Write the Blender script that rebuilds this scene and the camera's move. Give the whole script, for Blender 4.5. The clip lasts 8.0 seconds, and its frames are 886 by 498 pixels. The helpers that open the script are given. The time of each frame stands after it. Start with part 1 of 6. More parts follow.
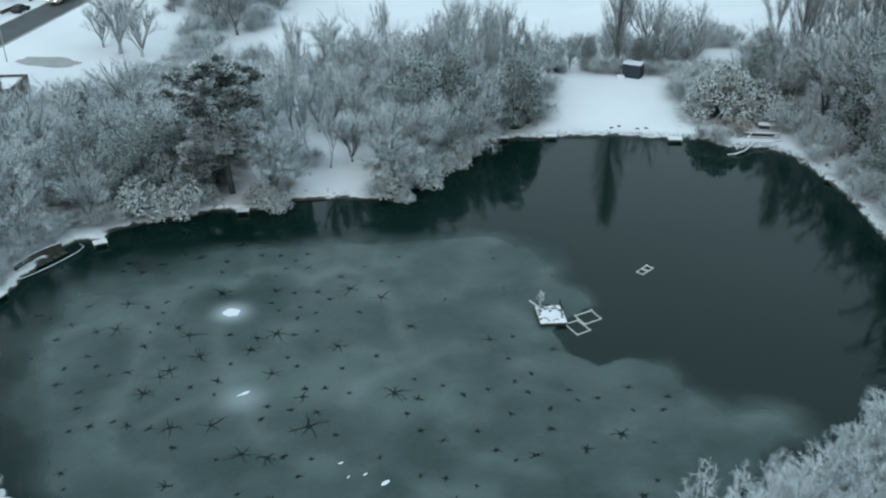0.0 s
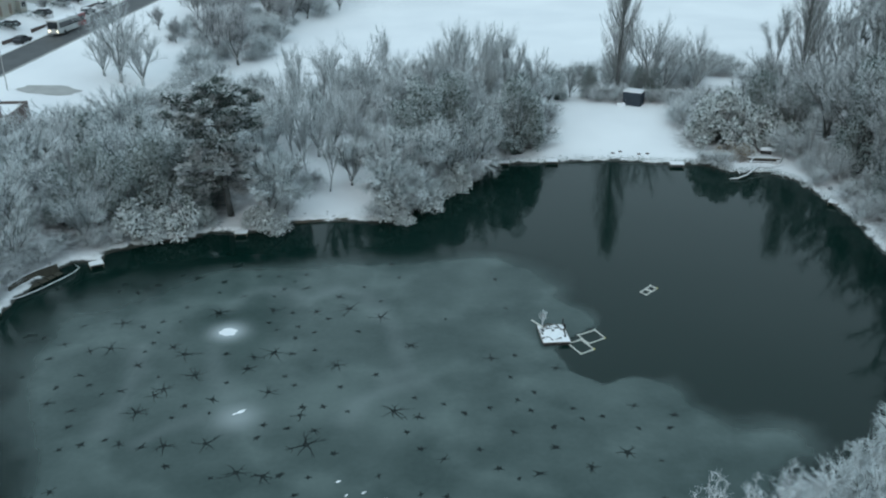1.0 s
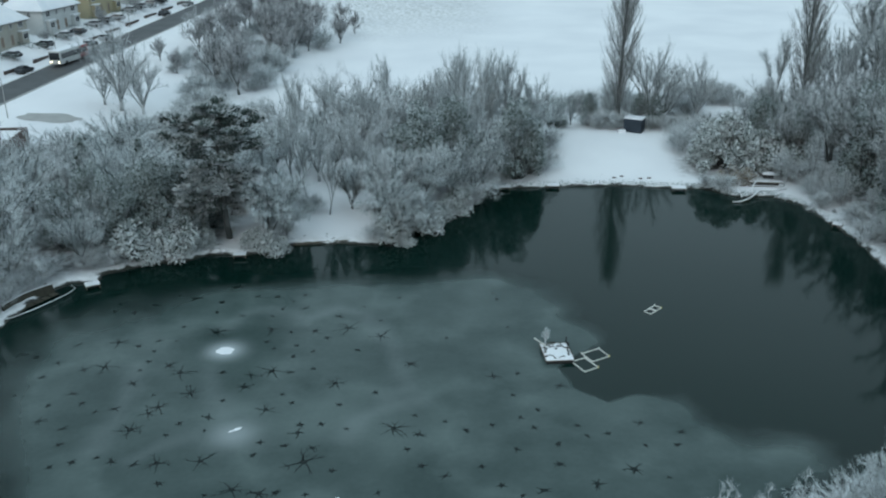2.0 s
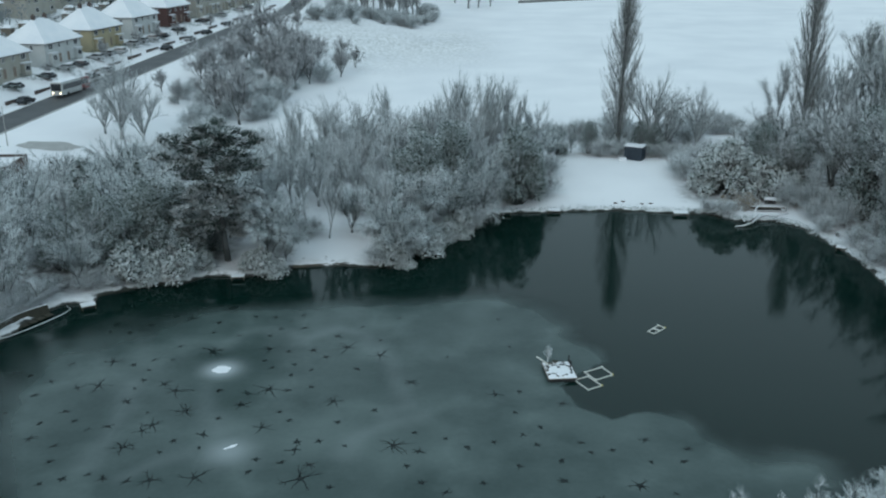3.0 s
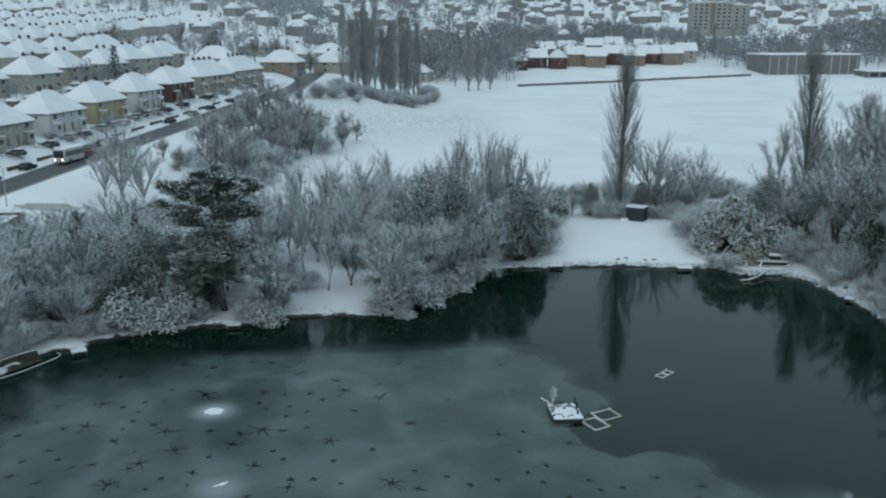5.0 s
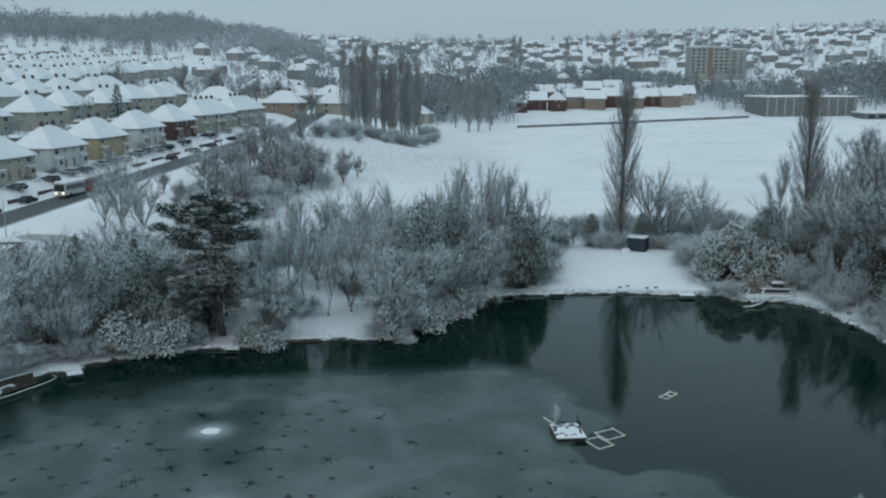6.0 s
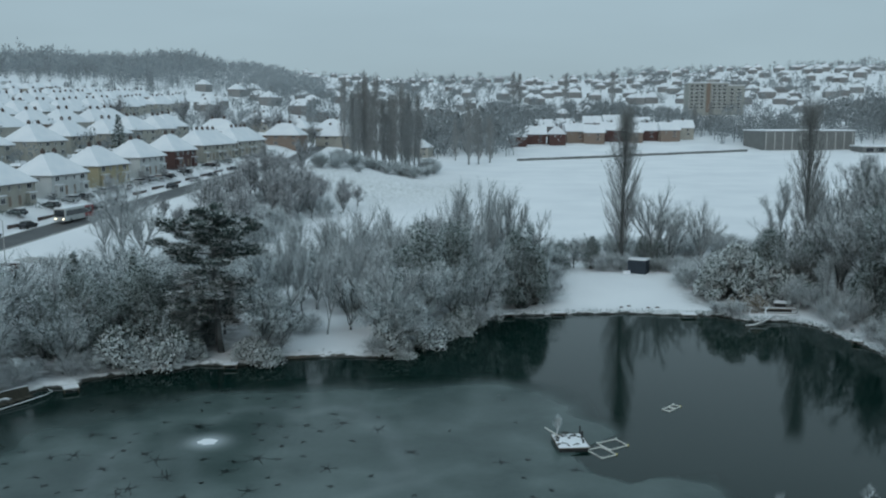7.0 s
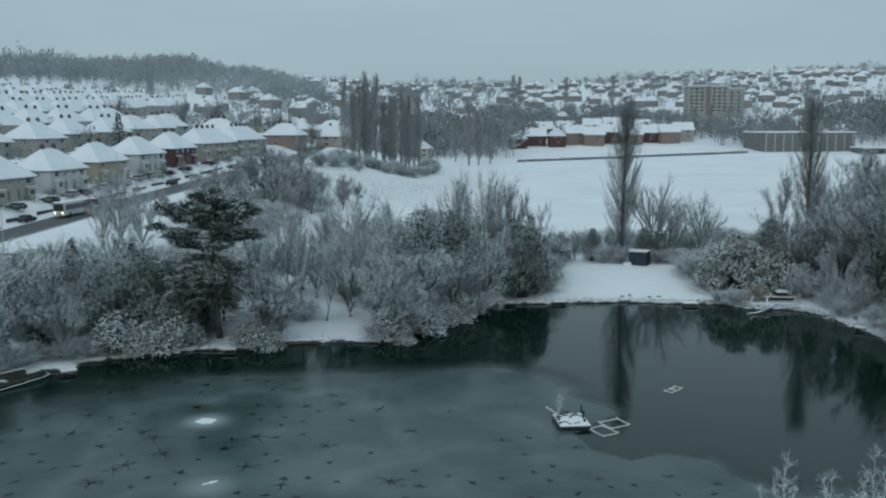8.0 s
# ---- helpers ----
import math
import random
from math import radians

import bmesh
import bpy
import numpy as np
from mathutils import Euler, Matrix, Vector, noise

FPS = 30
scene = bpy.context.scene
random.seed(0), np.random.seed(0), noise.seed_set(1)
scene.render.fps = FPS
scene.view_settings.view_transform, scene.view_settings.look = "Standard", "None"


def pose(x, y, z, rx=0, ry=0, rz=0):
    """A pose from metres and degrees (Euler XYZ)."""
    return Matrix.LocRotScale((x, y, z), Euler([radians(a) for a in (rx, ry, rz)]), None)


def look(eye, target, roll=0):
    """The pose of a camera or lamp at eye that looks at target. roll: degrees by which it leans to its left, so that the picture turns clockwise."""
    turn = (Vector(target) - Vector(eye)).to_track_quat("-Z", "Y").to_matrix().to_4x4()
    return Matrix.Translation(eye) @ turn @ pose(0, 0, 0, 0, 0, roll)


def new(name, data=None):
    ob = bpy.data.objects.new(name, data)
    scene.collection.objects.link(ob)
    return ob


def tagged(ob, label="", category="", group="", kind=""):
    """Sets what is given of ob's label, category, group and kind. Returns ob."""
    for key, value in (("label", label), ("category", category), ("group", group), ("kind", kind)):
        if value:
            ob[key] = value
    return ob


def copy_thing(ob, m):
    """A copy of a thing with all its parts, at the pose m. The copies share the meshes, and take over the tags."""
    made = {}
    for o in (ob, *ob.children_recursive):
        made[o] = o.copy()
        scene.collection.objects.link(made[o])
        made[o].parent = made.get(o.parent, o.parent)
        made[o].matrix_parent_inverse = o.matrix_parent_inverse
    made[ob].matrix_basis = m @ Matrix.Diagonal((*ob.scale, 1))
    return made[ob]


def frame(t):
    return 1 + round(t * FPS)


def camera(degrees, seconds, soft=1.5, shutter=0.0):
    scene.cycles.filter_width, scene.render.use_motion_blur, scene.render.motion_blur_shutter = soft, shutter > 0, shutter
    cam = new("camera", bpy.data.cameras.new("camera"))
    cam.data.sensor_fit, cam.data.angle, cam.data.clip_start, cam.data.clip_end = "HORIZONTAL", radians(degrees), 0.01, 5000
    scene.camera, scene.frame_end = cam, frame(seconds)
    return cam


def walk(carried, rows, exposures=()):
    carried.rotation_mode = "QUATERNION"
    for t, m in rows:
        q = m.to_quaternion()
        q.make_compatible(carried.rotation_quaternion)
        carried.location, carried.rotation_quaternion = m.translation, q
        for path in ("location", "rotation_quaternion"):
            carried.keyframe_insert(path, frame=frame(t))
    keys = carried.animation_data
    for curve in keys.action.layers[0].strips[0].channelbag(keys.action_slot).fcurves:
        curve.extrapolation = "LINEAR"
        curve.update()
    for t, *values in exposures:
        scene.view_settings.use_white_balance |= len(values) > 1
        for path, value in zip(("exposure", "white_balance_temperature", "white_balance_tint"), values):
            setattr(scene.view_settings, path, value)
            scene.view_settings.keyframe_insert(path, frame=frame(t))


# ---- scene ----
cam = camera(52.39, 8.0, soft=2.1)
walk(cam, [
    (0, pose(0.000, 0.000, 44.000, 63.040, -0.104, -0.023)),
    (0.5, pose(-0.029, 0.129, 42.797, 64.319, -0.081, -0.032)),
    (1, pose(-0.035, 0.257, 41.582, 65.596, -0.078, -0.018)),
    (1.5, pose(-0.060, 0.402, 40.363, 66.870, -0.036, -0.031)),
    (3, pose(-0.098, 0.696, 36.727, 70.759, 0.013, -0.012)),
    (3.5, pose(-0.079, 0.799, 35.492, 72.152, 0.002, -0.010)),
    (4, pose(-0.068, 0.898, 34.248, 73.591, -0.012, 0.019)),
    (4.5, pose(-0.112, 1.027, 33.011, 75.008, 0.018, 0.008)),
    (6, pose(-0.162, 1.213, 29.295, 79.280, 0.067, 0.035)),
    (6.5, pose(-0.168, 1.209, 28.039, 80.677, 0.100, 0.031)),
    (7, pose(-0.180, 1.267, 26.739, 81.673, 0.101, 0.035)),
    (7.5, pose(-0.187, 1.333, 25.457, 82.063, 0.110, 0.038)),
    (8, pose(-0.200, 1.451, 24.391, 82.023, 0.093, 0.038)),
], exposures=((0, 0.27), (1.5, 0.13), (3.5, -0.05), (8, -0.3)))

# ---- world and light: an even winter overcast, brighter overhead than at the horizon ----
world = bpy.data.worlds.new("overcast")
scene.world = world
world.use_nodes = True
wn, wl = world.node_tree.nodes, world.node_tree.links
wn.clear()
w_out = wn.new("ShaderNodeOutputWorld")
w_add = wn.new("ShaderNodeAddShader")
w_clear = wn.new("ShaderNodeBackground")
w_cloud = wn.new("ShaderNodeBackground")
w_sky = wn.new("ShaderNodeTexSky")
w_sky.sky_type, w_sky.sun_disc = "NISHITA", False
w_sky.sun_elevation, w_sky.sun_rotation = radians(22), radians(200)
w_coord = wn.new("ShaderNodeTexCoord")
w_sep = wn.new("ShaderNodeSeparateXYZ")
w_ramp = wn.new("ShaderNodeMapRange")
w_ramp.inputs["From Min"].default_value, w_ramp.inputs["From Max"].default_value = 0.0, 1.0
w_ramp.inputs["To Min"].default_value, w_ramp.inputs["To Max"].default_value = 1.56, 2.6
w_noise = wn.new("ShaderNodeTexNoise")
w_noise.inputs["Scale"].default_value, w_noise.inputs["Detail"].default_value = 2.2, 4.0
w_stretch = wn.new("ShaderNodeMapping")
w_stretch.inputs["Scale"].default_value = (1, 1, 5)
w_var = wn.new("ShaderNodeMapRange")
w_var.inputs["To Min"].default_value, w_var.inputs["To Max"].default_value = 0.86, 1.14
w_mul = wn.new("ShaderNodeMath")
w_mul.operation = "MULTIPLY"
w_cloud.inputs["Color"].default_value = (0.244, 0.330, 0.378, 1)
w_clear.inputs["Strength"].default_value = 0.004
wl.new(w_sky.outputs[0], w_clear.inputs["Color"])
wl.new(w_coord.outputs["Generated"], w_sep.inputs[0])
wl.new(w_sep.outputs["Z"], w_ramp.inputs["Value"])
wl.new(w_coord.outputs["Generated"], w_stretch.inputs["Vector"])
wl.new(w_stretch.outputs[0], w_noise.inputs["Vector"])
wl.new(w_noise.outputs["Fac"], w_var.inputs["Value"])
wl.new(w_ramp.outputs[0], w_mul.inputs[0])
wl.new(w_var.outputs[0], w_mul.inputs[1])
wl.new(w_mul.outputs[0], w_cloud.inputs["Strength"])
wl.new(w_clear.outputs[0], w_add.inputs[0])
wl.new(w_cloud.outputs[0], w_add.inputs[1])
wl.new(w_add.outputs[0], w_out.inputs["Surface"])
sun = new("sun", bpy.data.lights.new("sun", "SUN"))
sun.data.energy, sun.data.angle, sun.data.color = 0.5, radians(35), (1.0, 0.96, 0.9)
sun.matrix_world = look((0, 0, 100), (30, 80, 50))

# ---- materials ----
def material(name, base, rough=0.8, metal=0.0):
    m = bpy.data.materials.new(name)
    m.use_nodes = True
    b = m.node_tree.nodes["Principled BSDF"]
    b.inputs["Base Color"].default_value = (*base, 1)
    b.inputs["Roughness"].default_value, b.inputs["Metallic"].default_value = rough, metal
    return m, m.node_tree.nodes, m.node_tree.links, b


def noise_node(n, l, scale, detail=4.0, coord="Object"):
    c, t = n.new("ShaderNodeTexCoord"), n.new("ShaderNodeTexNoise")
    t.inputs["Scale"].default_value, t.inputs["Detail"].default_value = scale, detail
    l.new(c.outputs[coord], t.inputs["Vector"])
    return t


def ramp_node(n, l, source, a, b, lo=0.0, hi=1.0):
    r = n.new("ShaderNodeMapRange")
    r.inputs["From Min"].default_value, r.inputs["From Max"].default_value = a, b
    r.inputs["To Min"].default_value, r.inputs["To Max"].default_value = lo, hi
    l.new(source, r.inputs["Value"])
    return r.outputs[0]


def calc(n, l, kind, a, b):
    m = n.new("ShaderNodeMath")
    m.operation, m.use_clamp = kind, kind != "SUBTRACT"
    for i, v in enumerate((a, b)):
        if isinstance(v, (int, float)):
            m.inputs[i].default_value = v
        else:
            l.new(v, m.inputs[i])
    return m.outputs[0]


def mix_node(n, l, fac, a, b):
    m = n.new("ShaderNodeMix")
    m.data_type = "RGBA"
    if isinstance(fac, (int, float)):
        m.inputs["Factor"].default_value = fac
    else:
        l.new(fac, m.inputs["Factor"])
    for key, v in ((6, a), (7, b)):
        if isinstance(v, tuple):
            m.inputs[key].default_value = (*v, 1)
        else:
            l.new(v, m.inputs[key])
    return m.outputs[2]


def bump_node(n, l, height, b, strength, distance):
    k = n.new("ShaderNodeBump")
    k.inputs["Strength"].default_value, k.inputs["Distance"].default_value = strength, distance
    l.new(height, k.inputs["Height"])
    l.new(k.outputs[0], b.inputs["Normal"])


def mottled(name, a, c, scale, rough=0.8, fine=0.0, bump=0.0, metal=0.0):
    """Two tones of one surface, mixed by noise at two sizes."""
    m, n, l, b = material(name, a, rough, metal)
    t, u = noise_node(n, l, scale, 5), noise_node(n, l, scale * 9, 3)
    f = calc(n, l, "ADD", ramp_node(n, l, t.outputs["Fac"], 0.3, 0.7, 0, 0.7), ramp_node(n, l, u.outputs["Fac"], 0.3, 0.7, 0, 0.3))
    l.new(mix_node(n, l, f, a, c), b.inputs["Base Color"])
    if bump:
        bump_node(n, l, u.outputs["Fac"], b, 0.6, bump)
    return m


def snowed(name, a, c, snow=(0.78, 0.8, 0.82), low=0.0, high=0.6, cover=0.9, scale=1.5, rough=0.85, tint=0.0):
    """A surface on whose upper sides snow or frost lies, patchily."""
    m, n, l, b = material(name, a, rough)
    g, s = n.new("ShaderNodeNewGeometry"), n.new("ShaderNodeSeparateXYZ")
    l.new(g.outputs["Normal"], s.inputs[0])
    t = noise_node(n, l, scale, 4)
    up = ramp_node(n, l, s.outputs["Z"], low, high)
    patch = ramp_node(n, l, t.outputs["Fac"], 0.3, 0.6, 0.5, cover)
    isle = ramp_node(n, l, g.outputs["Random Per Island"], 0, 1, 0.7, 1.0)
    f = calc(n, l, "MULTIPLY", calc(n, l, "MULTIPLY", up, patch), isle)
    f = calc(n, l, "ADD", f, tint)
    bare = mix_node(n, l, g.outputs["Random Per Island"], a, c)
    l.new(mix_node(n, l, f, bare, snow), b.inputs["Base Color"])
    return m


SNOW = (0.83, 0.835, 0.85)
m_roof = mottled("roof_snow", SNOW, (0.70, 0.73, 0.77), 0.35, 0.75)
m_snow = mottled("snow", SNOW, (0.74, 0.77, 0.8), 0.8, 0.75, bump=0.02)
m_limb = snowed("snow_lined_branches", (0.035, 0.042, 0.04), (0.07, 0.078, 0.074), snow=(0.8, 0.85, 0.87), low=0.0, high=0.45, cover=1.0, scale=0.5)
m_bark = snowed("frosted_bark", (0.04, 0.048, 0.046), (0.075, 0.083, 0.08), low=-0.1, high=0.7, cover=0.75)
m_twig = snowed("frosted_twigs", (0.06, 0.088, 0.086), (0.195, 0.243, 0.24), snow=(0.76, 0.82, 0.84), low=-0.15, high=0.6, cover=1.0, scale=0.3, tint=0.12)
m_frostbark = snowed("hoary_bark", (0.15, 0.168, 0.168), (0.26, 0.282, 0.283), low=-0.2, high=0.6, cover=0.95, scale=0.4)
# hoar frost, lightened further to carry the mist among the trees
m_haze = snowed("hoary_misty_twigs", (0.30, 0.335, 0.34), (0.56, 0.605, 0.612), low=0.0, high=0.9, cover=0.8, scale=0.3, tint=0.04)
# far bare trees: the pale base colour holds haze as well as frost
m_fartwig = snowed("far_frosted_hazy_twigs", (0.22, 0.225, 0.23), (0.36, 0.37, 0.38), low=-0.4, high=0.8, cover=0.8, scale=0.2, tint=0.05)
m_poplar = snowed("poplar_twigs", (0.13, 0.137, 0.13), (0.27, 0.275, 0.265), low=-0.1, high=0.9, cover=0.55, scale=0.4)
# paler copy of the poplar twigs, with distance haze painted in
m_farpop = snowed("frosted_hazy_poplar_twigs", (0.21, 0.215, 0.21), (0.34, 0.345, 0.34), low=-0.1, high=0.9, cover=0.55, scale=0.4)
# east bank: frost kept thin, darkening the twigs for the backlight there
m_dusky = snowed("dusted_backlit_twigs", (0.10, 0.12, 0.118), (0.25, 0.28, 0.278), low=0.0, high=0.9, cover=0.75, scale=0.3)
m_leaf = snowed("snowy_evergreen_leaves", (0.03, 0.055, 0.042), (0.08, 0.12, 0.095), snow=(0.82, 0.86, 0.87), low=-0.2, high=0.65, cover=1.0, scale=0.9, tint=0.04)
m_dark = snowed("dark_evergreen_leaves", (0.022, 0.05, 0.042), (0.05, 0.092, 0.075), snow=(0.66, 0.71, 0.72), low=0.2, high=1.05, cover=0.9, scale=0.7, tint=0.02)
m_pine = snowed("pine_needles", (0.022, 0.05, 0.042), (0.065, 0.11, 0.092), low=0.0, high=0.9, cover=1.0, scale=0.6, tint=0.05)
m_brush = snowed("dead_bracken", (0.14, 0.10, 0.055), (0.22, 0.17, 0.10), low=0.2, high=0.9, cover=0.6)
m_asphalt = mottled("wet_asphalt", (0.045, 0.048, 0.05), (0.10, 0.105, 0.11), 0.25, 0.6)
m_wood = mottled("weathered_planks", (0.10, 0.085, 0.065), (0.17, 0.15, 0.12), 1.5, 0.8, bump=0.01)
m_oldwood = mottled("rotten_dark_timber", (0.03, 0.03, 0.022), (0.06, 0.055, 0.04), 1.5, 0.85, bump=0.02)
m_shed = mottled("dark_painted_metal", (0.012, 0.022, 0.035), (0.022, 0.035, 0.05), 1.0, 0.55)
m_white = mottled("white_plastic", (0.72, 0.72, 0.68), (0.55, 0.55, 0.5), 2.0, 0.5)
m_yellow = mottled("yellow_stained_plastic", (0.55, 0.48, 0.16), (0.45, 0.42, 0.2), 2.0, 0.5)
m_black = mottled("black_rubber", (0.015, 0.016, 0.017), (0.035, 0.036, 0.037), 2.0, 0.6)
m_cream = mottled("cream_render", (0.42, 0.40, 0.345), (0.31, 0.30, 0.27), 0.4)
m_ochre = mottled("yellow_render", (0.42, 0.36, 0.225), (0.33, 0.29, 0.2), 0.4)
m_pale = mottled("white_render", (0.58, 0.59, 0.58), (0.43, 0.445, 0.44), 0.4)
m_brick = mottled("red_brick", (0.07, 0.036, 0.032), (0.11, 0.055, 0.048), 2.5)
m_brown = mottled("brown_brick", (0.20, 0.15, 0.12), (0.27, 0.21, 0.17), 2.0)
m_grey = mottled("grey_cladding", (0.145, 0.15, 0.145), (0.19, 0.195, 0.19), 0.3)
m_slab = mottled("stained_pale_concrete", (0.36, 0.36, 0.33), (0.27, 0.275, 0.26), 0.12)
m_concrete = mottled("concrete", (0.32, 0.32, 0.31), (0.4, 0.4, 0.39), 0.5)
m_pot = mottled("sooty_brick", (0.07, 0.05, 0.045), (0.11, 0.08, 0.07), 2.0)
m_frame = mottled("white_window_frames", (0.68, 0.69, 0.69), (0.6, 0.6, 0.6), 2.0, 0.5)
m_pane, _, _, pane_b = material("window_glass", (0.03, 0.035, 0.04), 0.08)
m_lampglass, _, _, lamp_b = material("headlamp_glass", (0.8, 0.8, 0.75), 0.1)
lamp_b.inputs["Emission Color"].default_value = (1.0, 0.85, 0.55, 1)
lamp_b.inputs["Emission Strength"].default_value = 6.0

# ground: snow, with bare soil and dead grass where the bank drops to the water
m_ground, gn, gl, gb = material("snow_cover", SNOW, 0.75)
g_pos, g_sep = gn.new("ShaderNodeNewGeometry"), gn.new("ShaderNodeSeparateXYZ")
gl.new(g_pos.outputs["Position"], g_sep.inputs[0])
g_n1, g_n2, g_n3 = noise_node(gn, gl, 0.05, 6), noise_node(gn, gl, 0.9, 5), noise_node(gn, gl, 6.0, 3)
g_edge = calc(gn, gl, "ADD", g_sep.outputs["Z"], ramp_node(gn, gl, g_n2.outputs["Fac"], 0.3, 0.7, -0.22, 0.12))
g_soil = ramp_node(gn, gl, g_edge, 0.1, 0.24, 1.0, 0.0)
g_white = mix_node(gn, gl, ramp_node(gn, gl, g_n1.outputs["Fac"], 0.35, 0.7), SNOW, (0.73, 0.74, 0.765))
g_tuft = gn.new("ShaderNodeAttribute")
g_tuft.attribute_name = "rough_grass"
g_tuftf = calc(gn, gl, "MULTIPLY", g_tuft.outputs["Fac"], ramp_node(gn, gl, g_n2.outputs["Fac"], 0.42, 0.62))
g_white = mix_node(gn, gl, g_tuftf, g_white, (0.5, 0.51, 0.5))
g_floor = gn.new("ShaderNodeAttribute")
g_floor.attribute_name = "dark_wood_floor"
g_floorf = calc(gn, gl, "MULTIPLY", g_floor.outputs["Fac"], ramp_node(gn, gl, g_n2.outputs["Fac"], 0.38, 0.55, 0.2, 0.75))
g_white = mix_node(gn, gl, g_floorf, g_white, (0.06, 0.058, 0.048))
gl.new(mix_node(gn, gl, g_soil, g_white, (0.03, 0.031, 0.025)), gb.inputs["Base Color"])
bump_node(gn, gl, calc(gn, gl, "ADD", g_n2.outputs["Fac"], g_n3.outputs["Fac"]), gb, 0.35, 0.12)

# open water
m_water, an, al, ab = material("dark_pond_water", (0.003, 0.0155, 0.0125), 0.06)
ab.inputs["IOR"].default_value, ab.inputs["Specular IOR Level"].default_value = 1.33, 0.32
a_n = noise_node(an, al, 0.8, 3)
bump_node(an, al, a_n.outputs["Fac"], ab, 0.025, 0.1)

# thin grey ice: cloudy cells with whiter seams, fading out at its edge
m_ice, cn, cl, cb = material("thin_grey_ice", (0.1, 0.14, 0.145), 0.2)
cb.inputs["Specular IOR Level"].default_value = 0.13
c_coord = cn.new("ShaderNodeTexCoord")
c_warp = cn.new("ShaderNodeTexNoise")
c_warp.inputs["Scale"].default_value, c_warp.inputs["Detail"].default_value = 0.09, 4
cl.new(c_coord.outputs["Object"], c_warp.inputs["Vector"])
c_vadd = cn.new("ShaderNodeVectorMath")
c_vadd.operation = "MULTIPLY_ADD"
c_vadd.inputs[1].default_value = (9, 9, 9)
cl.new(c_warp.outputs["Color"], c_vadd.inputs[0])
cl.new(c_coord.outputs["Object"], c_vadd.inputs[2])
c_vor = cn.new("ShaderNodeTexVoronoi")
c_vor.feature = "SMOOTH_F1"
c_vor.inputs["Scale"].default_value = 0.105
cl.new(c_vadd.outputs[0], c_vor.inputs["Vector"])
c_n1, c_n2 = noise_node(cn, cl, 0.16, 6), noise_node(cn, cl, 2.2, 4)
c_seam = ramp_node(cn, cl, c_vor.outputs["Distance"], 0.45, 0.8)
c_line = cn.new("ShaderNodeTexVoronoi")
c_line.feature = "DISTANCE_TO_EDGE"
c_line.inputs["Scale"].default_value = 0.085
cl.new(c_vadd.outputs[0], c_line.inputs["Vector"])
c_vein = calc(cn, cl, "MULTIPLY", ramp_node(cn, cl, c_line.outputs["Distance"], 0.0, 0.16, 0.5, 0.0), ramp_node(cn, cl, c_n1.outputs["Fac"], 0.35, 0.6))
c_seam = calc(cn, cl, "ADD", ramp_node(cn, cl, c_seam, 0, 1, 0, 0.75), c_vein)
c_tone = calc(cn, cl, "ADD", ramp_node(cn, cl, c_seam, 0, 1, 0.0, 0.6), ramp_node(cn, cl, c_n1.outputs["Fac"], 0.35, 0.7, 0, 0.4))
c_tone = calc(cn, cl, "ADD", c_tone, ramp_node(cn, cl, c_n2.outputs["Fac"], 0.3, 0.7, 0, 0.08))
c_white = cn.new("ShaderNodeAttribute")
c_white.attribute_name = "white_ice"
c_col = mix_node(cn, cl, c_tone, (0.040, 0.063, 0.060), (0.122, 0.159, 0.153))
cl.new(mix_node(cn, cl, c_white.outputs["Fac"], c_col, (0.55, 0.6, 0.62)), cb.inputs["Base Color"])
c_cover = cn.new("ShaderNodeAttribute")
c_cover.attribute_name = "cover"
c_edge = calc(cn, cl, "ADD", c_cover.outputs["Fac"], ramp_node(cn, cl, c_n1.outputs["Fac"], 0.3, 0.7, -0.12, 0.12))
c_trans, c_mix = cn.new("ShaderNodeBsdfTransparent"), cn.new("ShaderNodeMixShader")
cl.new(ramp_node(cn, cl, c_edge, 0.25, 0.75), c_mix.inputs[0])
cl.new(c_trans.outputs[0], c_mix.inputs[1])
cl.new(cb.outputs[0], c_mix.inputs[2])
cl.new(c_mix.outputs[0], cn["Material Output"].inputs["Surface"])
m_hole, _, _, hole_b = material("dark_slush", (0.002, 0.010, 0.009), 0.3)
hole_b.inputs["Specular IOR Level"].default_value = 0.2


